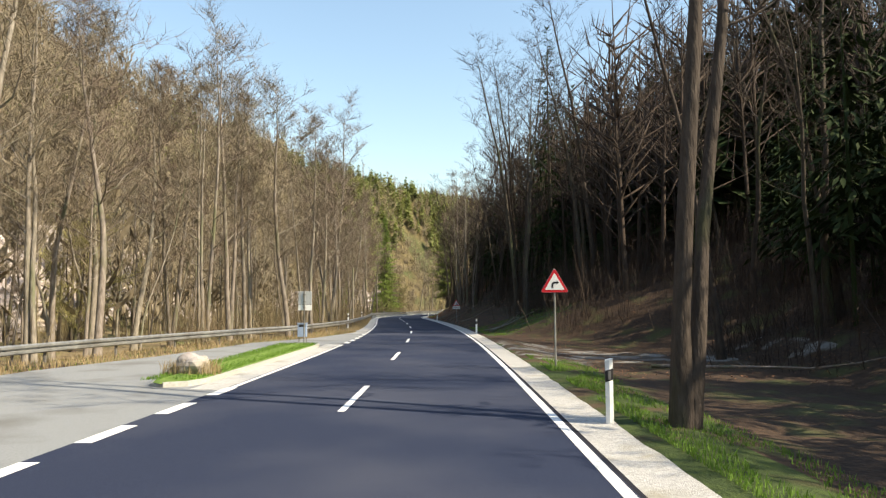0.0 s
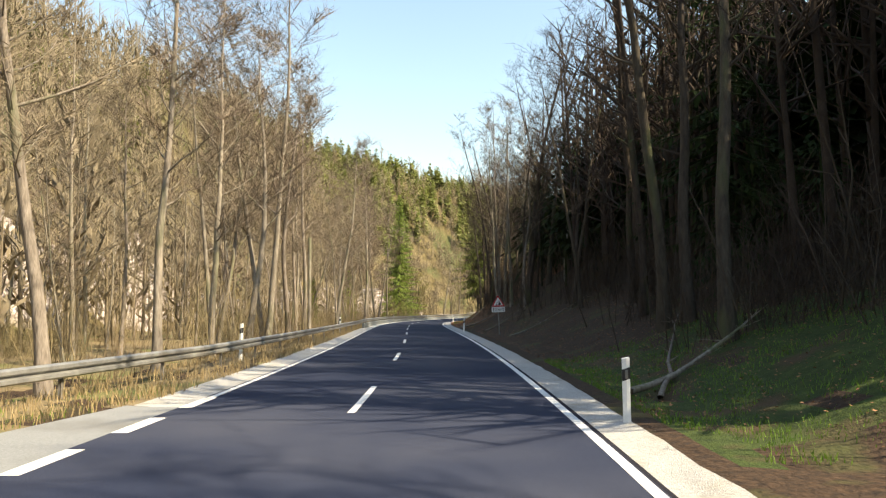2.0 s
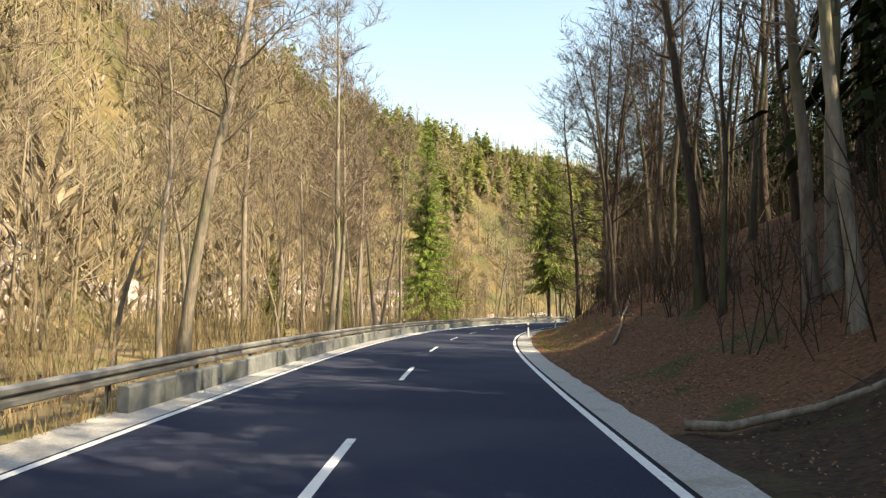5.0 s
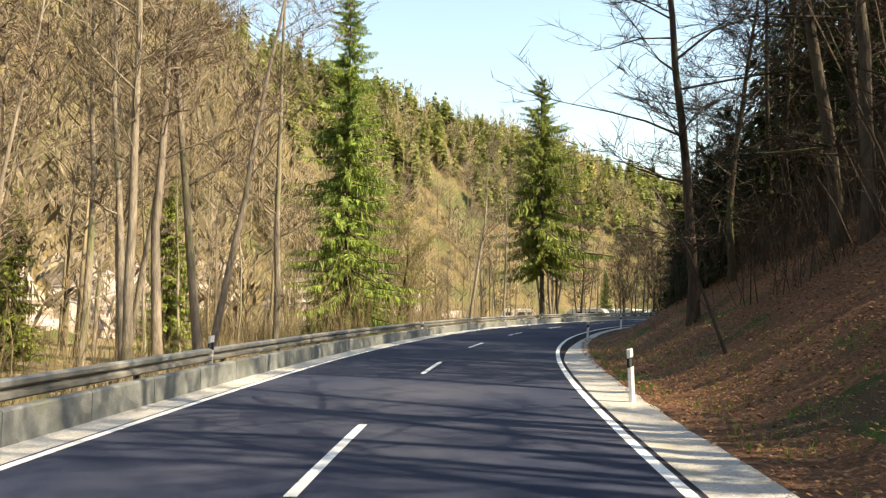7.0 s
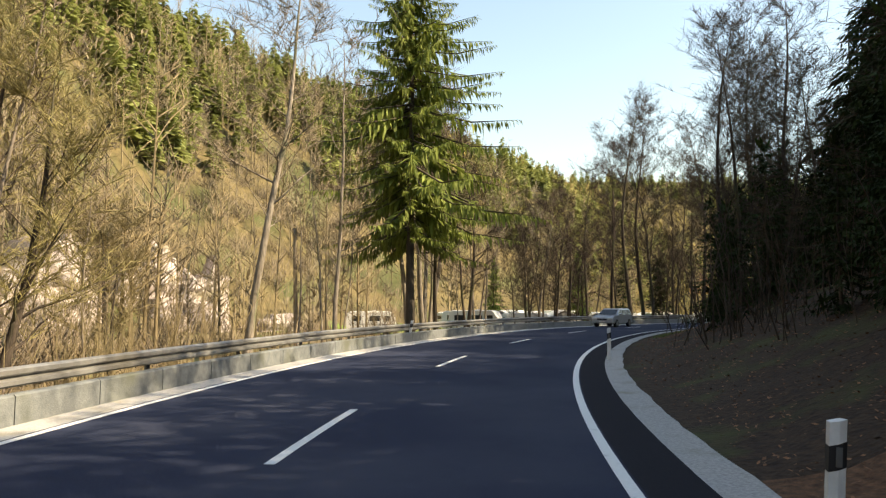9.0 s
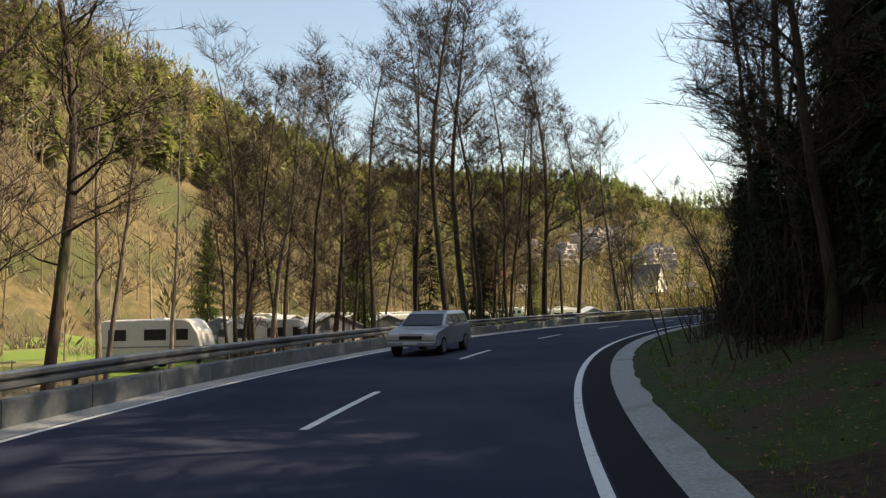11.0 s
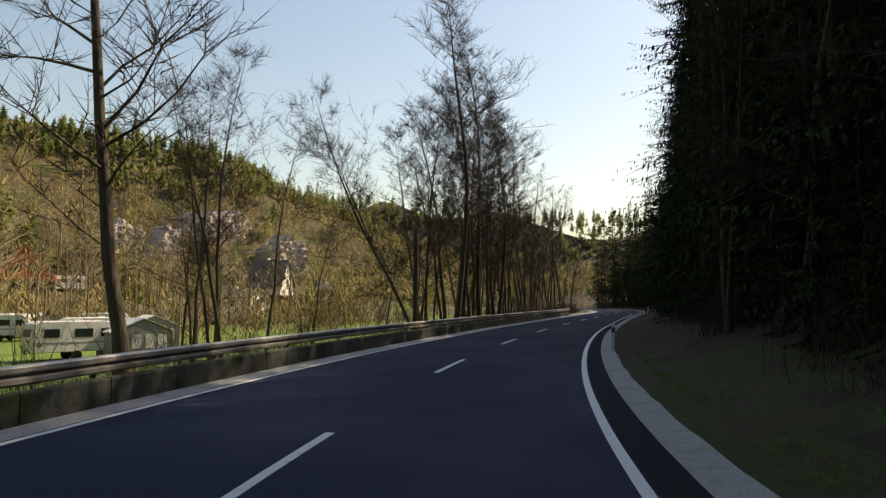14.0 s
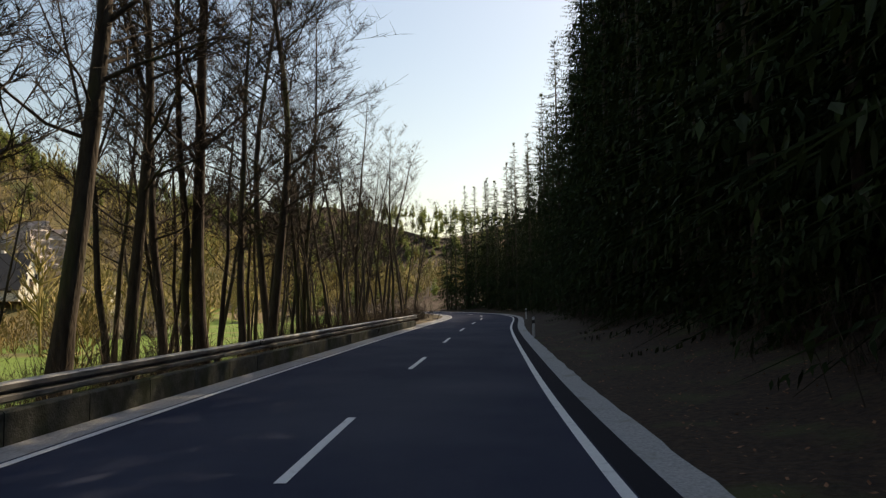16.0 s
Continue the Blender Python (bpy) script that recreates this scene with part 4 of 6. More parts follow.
def stand_edge(s_):
    """Where the dense stand inside the bend begins."""
    return float(np.interp(s_, [150, 190, 208, 224, 250, 270, 430], [31, 30, 25, 14, 10.6, 9.2, 8.0]))


def stand_size(s_):
    return float(np.interp(s_, [335, 365, 400, 430], [1.0, 0.88, 0.62, 0.4]))


for i in range(44):
    s_ = rnd.uniform(140, 220)
    put_road("fir%d" % (i % 2), s_, rnd.uniform(9.5, 17), size=rnd.uniform(0.7, 1.35))
for s_, d_ in ((131, 20), (134, 14.5), (138, 17), (144, 19), (158, 21), (216, 14.5)):
    put_road("spruce%d" % rnd.randrange(3), s_, d_, size=rnd.uniform(0.7, 1.0))
for i in range(56):
    s_ = 214 + i * 3.2 + rnd.uniform(-1.2, 1.2)
    put_road("spruce%d" % rnd.choice((0, 1, 2) if s_ < 285 else (0, 2, 2)), s_, stand_edge(s_) + rnd.uniform(0, 1.6), size=rnd.uniform(1.05, 1.28) * stand_size(s_))
for i in range(36):
    s_ = 300 + i * 2.6 + rnd.uniform(-1, 1)
    put_road("spruce%d" % rnd.choice((0, 2)), s_, stand_edge(s_) + rnd.uniform(2.0, 5.5), size=rnd.uniform(1.0, 1.22) * stand_size(s_))
for i in range(48):
    s_ = 212 + i * 2.8 + rnd.uniform(-1, 1)
    put_road("spruce%d" % rnd.choice((0, 2)), s_, stand_edge(s_) + rnd.uniform(2.2, 5.0), size=rnd.uniform(1.1, 1.35))
for i in range(16):
    put_road("fir%d" % (i % 2), rnd.uniform(146, 166), rnd.uniform(10.5, 13.5), size=rnd.uniform(0.9, 1.3))
for i in range(24):
    s_ = 238 + i * 4.2 + rnd.uniform(-1.5, 1.5)
    put_road("spruce%d" % rnd.choice((0, 2)), s_, stand_edge(s_) + rnd.uniform(3, 7), size=rnd.uniform(1.35, 1.5))
for i in range(16):
    put_road("dark%d" % rnd.randrange(3), rnd.uniform(200, 236), -rnd.uniform(8, 14), size=rnd.uniform(0.45, 0.75))
for i in range(40):
    put_road("wood%d" % rnd.randrange(3), rnd.uniform(78, 150), rnd.uniform(14, 46), size=rnd.uniform(0.7, 1.0))
for i in range(34):
    put_road("fir%d" % (i % 2), rnd.uniform(78, 128), rnd.uniform(13, 34), size=rnd.uniform(0.5, 1.0))
for i in range(34):
    put_road("fir%d" % (i % 2), rnd.uniform(146, 216), rnd.uniform(8.2, 12.5), size=rnd.uniform(0.45, 0.85))
for s_, d_, k in ((180, 9.8, 2), (185, 9.0, 0), (190, 10.5, 1), (194, 8.9, 2), (199, 9.6, 0), (204, 9.2, 1), (187, 12.5, 0), (196, 12.0, 1)):
    put_road("dark%d" % k, s_, d_, size=rnd.uniform(0.72, 0.92))
for s_, d_ in ((168, 14), (176, 15)):
    put_road("spruce%d" % rnd.randrange(3), s_, d_, size=rnd.uniform(0.5, 0.7))
for i in range(9):
    put_road("beech%d" % rnd.randrange(2), rnd.uniform(112, 150), rnd.uniform(8.5, 15), size=rnd.uniform(0.8, 1.15))
for i in range(14):
    put_road("beech%d" % rnd.randrange(2), rnd.uniform(150, 245), rnd.uniform(10, 14.5), size=rnd.uniform(0.5, 0.85))
for s_, d_ in ((229, 9.2), (240.5, 9.4), (249, 8.8), (257, 8.4), (221, 10.4), (210, 10.0)):
    put_road("dark%d" % rnd.randrange(3), s_, d_, size=rnd.uniform(0.6, 0.85))
put_road("beech1", 133.5, 8.2, size=1.1)
for i in range(13):
    put_road("wood%d" % rnd.randrange(3), 92 + 2.2 * i + rnd.uniform(-0.8, 0.8), rnd.uniform(8.6, 15), size=rnd.uniform(0.75, 1.0))
for i in range(92):
    s_ = 196 + i * 1.75 + rnd.uniform(-0.8, 0.8)
    put_road("fir%d" % (i % 2), s_, rnd.uniform(8.6, 11.5), size=rnd.uniform(0.5, 1.05))

# shrubs
shrubs, SHRUB_GROWTH = [], []
for i, (h, n, sp, m) in enumerate(((3.6, 34, 1.8, STEM), (5.0, 30, 2.0, STEM), (2.4, 36, 1.6, STEM), (3.4, 30, 2.0, TWIG_SHADE_DARK), (2.2, 34, 2.0, TWIG_SHADE_DARK))):
    SHRUB_GROWTH.append(shrub_meshes(700 + i, h, n, sp, m))
    shrubs.append(SHRUB_GROWTH[-1].mesh("stems", m))


def shrub(which, s_, d_, size):
    x, y, _ = on_road(s_, d_)
    pale = which < 3
    ob = tagged(new("shrub", shrubs[which]), "bare straw-coloured thicket shrub with many thin stems" if pale else "bare dark-stemmed shrub on the bank", "shrub", "thicket shrubs" if pale else "shrubs on the bank")
    ob.matrix_basis = pose(x, y, ground_z(x, y), 0, 0, rnd.uniform(0, 360)) @ Matrix.Scale(size, 4)
    return ob


for i in range(185):
    s_ = rnd.uniform(-20, 185)
    shrub(rnd.randrange(3), s_, -(level_to(s_) + 1.8 + 20 * rnd.random() ** 1.5), rnd.uniform(0.7, 1.25))
for i in range(52):
    s_ = rnd.uniform(185, 232) if i < 26 else rnd.uniform(268, 330)
    shrub(rnd.choice((0, 2, 3, 4)), s_, -(7.2 + (16 if s_ < 280 else 8) * rnd.random() ** 1.3), rnd.uniform(0.4, 0.8))
for i in range(40):
    shrub(3 + rnd.randrange(2), rnd.uniform(205, 330), -rnd.uniform(6.2, 9.5), rnd.uniform(0.35, 0.7))


# ---- woods on the far hillsides ----
def wood_patch(name, protos, count, where, material, label, sizes):
    rng = random.Random(sum(ord(c) for c in name))
    ready = []
    for g in protos:
        tris = []
        for q in g.f:
            tris += [(q[0], q[i], q[i + 1]) for i in range(1, len(q) - 1)]
        ready.append((np.array([tuple(q) for q in g.v]), np.array(tris, dtype=np.int32)))
    xs, ys = [], []
    while len(xs) < count:
        p = where(rng)
        if p:
            xs.append(p[0])
            ys.append(p[1])
    zs = land(np.array(xs), np.array(ys))
    vs, fs, base = [], [], 0
    for x, y, z in zip(xs, ys, zs):
        v, f = ready[rng.randrange(len(ready))]
        a, k = rng.uniform(0, math.tau), rng.uniform(*sizes)
        c, s_ = math.cos(a) * k, math.sin(a) * k
        vs.append(np.stack([v[:, 0] * c - v[:, 1] * s_ + x, v[:, 0] * s_ + v[:, 1] * c + y, v[:, 2] * k * rng.uniform(0.85, 1.2) + z - 0.3], 1))
        fs.append(f + base)
        base += len(v)
    vs, fs = np.concatenate(vs), np.concatenate(fs)
    me = bpy.data.meshes.new(name)
    me.vertices.add(len(vs))
    me.vertices.foreach_set("co", vs.ravel())
    me.loops.add(fs.size)
    me.loops.foreach_set("vertex_index", fs.ravel())
    me.polygons.add(len(fs))
    me.polygons.foreach_set("loop_start", np.arange(0, fs.size, 3, dtype=np.int32))
    me.materials.append(material)
    me.update(calc_edges=True)
    return tagged(new(name, me), label, "woodland", kind="stuff")


def far_conifer(seed, height, broad, tiers=13, arms=7, fine=False):
    rng = random.Random(seed)
    g = Growth()
    g.tube([Vector((0, 0, -0.5)), Vector((0, 0, height * 0.9))], [0.16, 0.04], 3)
    for i in range(tiers):
        t = i / tiers
        z = height * (0.24 + 0.74 * t)
        reach = height * broad * (1 - t) ** (0.75 if fine else 0.5) + 0.2
        for k in range(arms):
            d = unit(rng, rng.uniform(-0.35, 0.25)).normalized()
            side = Vector((-d.y, d.x, rng.uniform(-0.5, 0.5))).normalized()
            ln = reach * rng.uniform(0.6, 1.15)
            p0 = Vector((0, 0, z + rng.uniform(-0.6, 0.6)))
            if not fine:
                g.spray(p0, d, side, ln, ln * 0.34, ln * 0.25)
                continue
            for u in (0.25, 0.55, 0.8):
                q = p0 + d * (ln * u * rng.uniform(0.85, 1.1)) + Vector((0, 0, -0.22 * ln * u))
                e = (d + side * rng.uniform(-0.9, 0.9) + Vector((0, 0, rng.uniform(-0.7, 0.0)))).normalized()
                k = ln * rng.uniform(0.28, 0.42)
                g.spray(q, e, e.cross(Vector((rng.gauss(0, 0.6), rng.gauss(0, 0.6), 1))).normalized(), k, k * rng.uniform(0.12, 0.20), k * 0.3)
    return g


def far_bare(seed, height, thick=1.0):
    rng = random.Random(seed)
    g = Growth()
    top = Vector((rng.gauss(0, 0.5), rng.gauss(0, 0.5), height))
    g.tube([Vector((0, 0, -0.5)), top * 0.5, top], [0.17, 0.11, 0.02], 4)
    for k in range(17):
        t = rng.uniform(0.25, 0.97)
        p = top * t
        d = unit(rng, rng.uniform(0.3, 1.3)).normalized()
        ln = height * (0.28 * (1 - t) + 0.09) * rng.uniform(0.7, 1.2)
        g.twig(p, d, ln, 0.06 * thick)
        for j in range(2):
            q = p + d * ln * rng.uniform(0.3, 0.9)
            g.twig(q, (d + unit(rng, 0.6)).normalized(), ln * rng.uniform(0.45, 0.9), 0.04 * thick)
    return g


def far_crown(seed, height):
    """A leafless tree seen from afar: a trunk and a soft crown of twig fans."""
    rng = random.Random(seed)
    g = Growth()
    g.tube([Vector((0, 0, -0.5)), Vector((rng.gauss(0, 0.2), rng.gauss(0, 0.2), height * 0.8))], [0.15, 0.04], 4)
    for k in range(70):
        z, a = rng.uniform(0.22, 1.0), rng.uniform(0, math.tau)
        r = height * 0.24 * math.sin(math.pi * min(1, (z - 0.1) / 0.92)) ** 0.7 * rng.uniform(0.15, 1.0)
        d = Vector((math.cos(a), math.sin(a), rng.uniform(0.5, 2.4))).normalized()
        ln = rng.uniform(0.9, 2.0)
        g.spray(Vector((math.cos(a) * r, math.sin(a) * r, z * height - ln * 0.6)), d, unit(rng), ln, ln * rng.uniform(0.06, 0.16), -0.1)
    return g


def far_bush(seed, height, thick=0.045):
    rng = random.Random(seed)
    g = Growth()
    for k in range(52):
        p = Vector((rng.gauss(0, 0.9), rng.gauss(0, 0.9), -0.2))
        g.twig(p + Vector((0, 0, height * 0.35 * rng.random() ** 2)), unit(rng, rng.uniform(0.6, 3.0)).normalized(), height * rng.uniform(0.45, 1.0), thick)
    return g


def on_hill(s0, s1, t0, t1, keep):
    def where(rng):
        s_ = rng.uniform(s0, s1)
        foot = float(hill_foot(s_))
        u = foot + (112 - 40) * rng.uniform(t0, t1)
        if 168 < s_ < 204 and 24 < u < 50 and rng.random() < 0.8:
            return None
        if 204 < s_ < 320 and u < 62 and rng.random() < 0.85:
            return None
        x, y, _ = on_road(s_, -u)
        g = noise.noise((x * 0.02, y * 0.02, 1.0))
        return (x, y) if keep(g, s_, (u - foot) / 72, rng) else None
    return where


def on_bank(s0, s1, d0, d1):
    def where(rng):
        s_, d_ = rng.uniform(s0, s1), rng.uniform(d0, d1)
        x, y, _ = on_road(s_, d_)
        real_s, real_d = road_coords(x, y)
        return (x, y) if d0 - 1 < real_d[0] else None
    return where


CONIFERS = [far_conifer(800 + i, h, b) for i, (h, b) in enumerate(((11, 0.26), (12.5, 0.22), (9.5, 0.29), (11.5, 0.24)))]
CROWNS = [far_crown(880 + i, h) for i, h in enumerate((12, 14, 11, 13))]
BARES = [far_bare(840 + i, h) for i, h in enumerate((15, 17, 13, 16))]
wood_patch("conifer_wood", CONIFERS, 1800, on_hill(170, 322, -0.02, 1.25, lambda g, s_, t, r: t > (0.36 if s_ < 225 else 0.2) - 0.3 * g and r.random() < (0.95 if s_ < 260 else 0.55)), NEEDLE_FAR,
           "sunlit green pines and spruces covering the far hillside", (0.5, 0.85))
wood_patch("conifer_wood_ridge", CONIFERS[:2], 260, on_hill(-110, 175, 0.2, 0.8, lambda g, s_, t, r: t > 0.5 - 0.45 * g), NEEDLE_FAR, "green pines along the hill ridge", (0.6, 0.95))
wood_patch("bare_hill_wood", BARES[:2] + CROWNS[:2], 1700, on_hill(0, 190, -0.2, 0.66, lambda g, s_, t, r: (s_ < 165 or t < 0.5) and (t > 0.06 or r.random() < 0.3)), HILL_TWIG, "grey-brown leafless wood on the sunlit hillside", (0.75, 1.15))
wood_patch("bare_hill_wood_rear", BARES, 220, on_hill(-110, 0, -0.2, 0.7, lambda g, s_, t, r: True), HILL_TWIG, "leafless wood on the hillside beside the lay-by", (0.8, 1.2))
wood_patch("bare_valley_wood", BARES, 560, on_hill(170, 322, -0.35, 0.6, lambda g, s_, t, r: g > -0.3 and r.random() < 1.1 - t), STEM, "yellow-brown bare trees at the foot of the far hill", (0.4, 0.9))
wood_patch("shaded_wood", BARES, 400, on_bank(26, 78, 12, 60), TWIG_SHADE_DARK, "dark leafless wood on the shaded hill", (0.9, 1.25))
wood_patch("shaded_conifers", CONIFERS, 390, on_bank(27, 90, 19, 70), NEEDLE_SHADED, "dark conifers high on the shaded hill", (0.8, 1.25))
wood_patch("sparse_conifers", CONIFERS, 26, on_bank(86, 150, 42, 75), NEEDLE_SHADED, "scattered dark conifers high on the hill", (0.8, 1.2))


def in_stand(s0, s1, deep):
    def where(rng):
        s_ = rng.uniform(s0, s1)
        x, y, _ = on_road(s_, stand_edge(s_) + 5.0 + deep * rng.random() ** 1.6)
        real_s, real_d = road_coords(x, y)
        return (x, y) if real_d[0] > stand_edge(real_s[0]) + 4.5 else None
    return where


STAND = [far_conifer(820 + i, h, b, 19, 8, True) for i, (h, b) in enumerate(((14, 0.20), (16, 0.17), (13, 0.21)))]
wood_patch("bank_conifers", STAND, 46, on_bank(144, 166, 13.5, 30), NEEDLE_SHADED, "dense dark conifers on the bank before the bend", (0.85, 1.2))
wood_patch("shaded_stand", STAND, 500, in_stand(176, 350, 32), NEEDLE_SHADED, "dense dark conifers inside the bend", (1.6, 2.1))
wood_patch("shaded_stand_end", STAND, 170, in_stand(340, 392, 30), NEEDLE_SHADED, "lower dark conifers where the road bends away", (0.9, 1.2))
wood_patch("slope_stand", STAND, 170, on_bank(36, 100, 14, 34), NEEDLE_SHADED, "low dark conifers on the shaded slope", (0.3, 0.5))
wood_patch("bend_stand", STAND, 124, on_bank(154, 212, 15, 32), NEEDLE_SHADED, "dark conifers above the bank of the bend", (0.75, 1.05))
wood_patch("inner_stand", STAND, 110, on_bank(200, 290, 17, 32), NEEDLE_SHADED, "tall dark conifers on the inner side of the bend", (1.6, 2.0))
wood_patch("track_stand", STAND, 22, on_bank(2, 21, 17, 27), NEEDLE_SHADED, "dark conifers above the forest track", (0.6, 0.9))
wood_patch("high_stand", STAND, 46, on_bank(67, 97, 12, 24), NEEDLE_SHADED, "tall dark conifers on the shaded slope", (0.8, 1.15))
THICKET = SHRUB_GROWTH[3:]
wood_patch("bank_thicket", THICKET, 190, on_bank(30, 215, 8.5, 20), TWIG_SHADE_DARK, "dense dark leafless thicket on the shaded bank", (1.0, 1.7))
wood_patch("bend_thicket", THICKET, 150, on_bank(196, 345, 7.4, 10.5), TWIG_SHADE_DARK, "dark brushwood at the foot of the dense stand", (0.4, 0.8))
wood_patch("beech_thicket", THICKET, 130, on_bank(104, 152, 10.5, 18), TWIG_SHADE_DARK, "dark brown brushwood on the leafy bank", (0.7, 1.2))
wood_patch("shaded_edge", STAND, 90, on_bank(-14, 32, 28, 50), NEEDLE_SHADED, "dark conifers behind the forest track", (0.85, 1.05))
# Added outside the view to keep the sun off the forest track.
wood_patch("rear_conifers", STAND, 75, on_bank(-34, 0, 16, 34), NEEDLE_SHADED, "dark conifers beside the forest track", (0.75, 1.1))
wood_patch("slope_thicket", THICKET, 70, on_bank(24, 52, 10, 19), TWIG_SHADE_DARK, "dense dark brushwood on the slope beside the forest track", (0.8, 1.3))
wood_patch("hill_thicket", THICKET, 110, on_bank(80, 128, 15, 42), TWIG_SHADE_DARK, "dark brushwood covering the upper bank", (0.9, 1.4))
wood_patch("track_thicket", THICKET, 100, on_bank(-4, 32, 14, 27), TWIG_SHADE_DARK, "dark leafless thicket behind the forest track", (0.9, 1.5))
wood_patch("valley_thicket", CROWNS, 150, on_hill(266, 340, -0.66, -0.02, lambda g, s_, t, r: g > -0.3), GOLD_TWIG, "straw-coloured bushes on the valley meadow", (0.18, 0.4))


def clear_of_houses(x, y):
    """False round the houses and on the meadow before them."""
    k = (x - 60) / 106
    return not (math.hypot(x - 161, y - 335) < 15 or math.hypot(x - 97, y - 316) < 16 or (0.55 < k < 1.05 and abs(y - (218 + 123.5 * k)) < 9))


def on_spur(x0, y0, x1, y1, near, past, keep):
    """Places on the side of a far ridge that faces the road."""
    def where(rng):
        t, w = rng.random(), rng.uniform(-past, near)
        ex, ey = x1 - x0, y1 - y0
        k = math.hypot(ex, ey)
        x, y = x0 + t * ex + w * ey / k, y0 + t * ey - w * ex / k
        s_, d_ = road_coords(x, y)
        return (x, y) if (abs(d_[0]) > 34 or s_[0] > 420) and clear_of_houses(x, y) and keep(noise.noise((x * 0.025, y * 0.025, 3.0)), w / near, rng) else None
    return where


wood_patch("spur_conifers", CONIFERS, 760, on_spur(40, 446, 262, 370, 80, 22, lambda g, w, r: w < 0.14 - 0.5 * g), NEEDLE_FAR, "green pines on the upper slope of the valley spur", (0.38, 0.62))
SPUR_TREES = [far_bare(845 + i, h, 2.0) for i, h in enumerate((13, 15, 12))]
SPUR_BUSHES = [far_bush(865 + i, h, 0.075) for i, h in enumerate((4.0, 5.5, 7.0))]
BUSHES = [far_bush(860 + i, h) for i, h in enumerate((4.5, 6.0, 5.2))]
wood_patch("spur_bare_wood", SPUR_TREES[:1] + CROWNS, 1250, on_spur(40, 446, 300, 345, 135, 10, lambda g, w, r: w > 0.02 - 0.3 * g and (w < 0.62 or g > -0.1)), GOLD_TWIG, "golden-brown bare wood on the lower slope of the spur", (0.5, 0.9))
wood_patch("spur_bushes", CROWNS, 1000, on_spur(30, 440, 300, 335, 150, 0, lambda g, w, r: (g > -0.2 or w < 0.5) and w < 0.92), GOLD_TWIG, "golden-brown bushes on the slope and meadow below the cliffs", (0.2, 0.5))
wood_patch("spur_scrub", SPUR_BUSHES, 420, on_spur(30, 440, 300, 335, 120, 5, lambda g, w, r: g < 0.15), BARK, "grey-brown scrub on the steep slope of the spur", (0.4, 0.9))
wood_patch("spur_evergreens", CONIFERS, 120, on_spur(40, 440, 290, 345, 120, 0, lambda g, w, r: g > 0.05), NEEDLE_FAR, "scattered green trees on the slope of the spur", (0.3, 0.7))
wood_patch("foot_bushes", BUSHES, 360, on_hill(160, 228, -0.36, 0.55, lambda g, s_, t, r: True), HILL_TWIG, "bare brown bushes between the rocks at the foot of the hill", (0.5, 1.0))
wood_patch("distant_wood", CONIFERS, 1150, on_spur(315, 530, 550, 240, 62, 12, lambda g, w, r: True), NEEDLE_FAR, "distant green wood on the ridge closing the valley", (0.5, 0.8))
wood_patch("foot_wood", BARES[:2] + CROWNS[2:], 560, on_hill(160, 265, -0.30, 1.0, lambda g, s_, t, r: t < 0.65 or g > -0.1), HILL_TWIG, "bare brown trees at the foot of the rocky hillside", (0.4, 0.8))
wood_patch("rail_thicket", THICKET, 150, on_bank(212, 335, -9.4, -6.4), TWIG_SHADE_DARK, "dark leafless thicket along the foot of the guard rail", (0.4, 0.8))
wood_patch("rail_thicket_end", THICKET, 150, on_bank(280, 372, -13, -6.3), TWIG_SHADE_DARK, "tall dark thicket behind the end of the guard rail", (0.7, 1.3))


# ---- guard rail and low wall ----
def rail_d(s_):
    return np.where(s_ < 86, -np.interp(s_, [-60, 4, 9, 18, 26, 40, 55, 66, 86], [11.4, 11.0, 10.6, 9.0, 6.9, 5.3, 4.95, 4.7, wl(86) + 0.98]), -(wl(s_) + 0.98))


def rail_low(s_):
    return np.interp(s_, [0, 80, 90, 420], [0.43, 0.43, 0.51, 0.51])


PROFILE = ((0.0, 0.0), (0.055, 0.015), (0.085, 0.04), (0.085, 0.105), (0.03, 0.128), (0.0, 0.145), (0.0, 0.165), (0.03, 0.182), (0.085, 0.205), (0.085, 0.27), (0.055, 0.295), (0.0, 0.31))


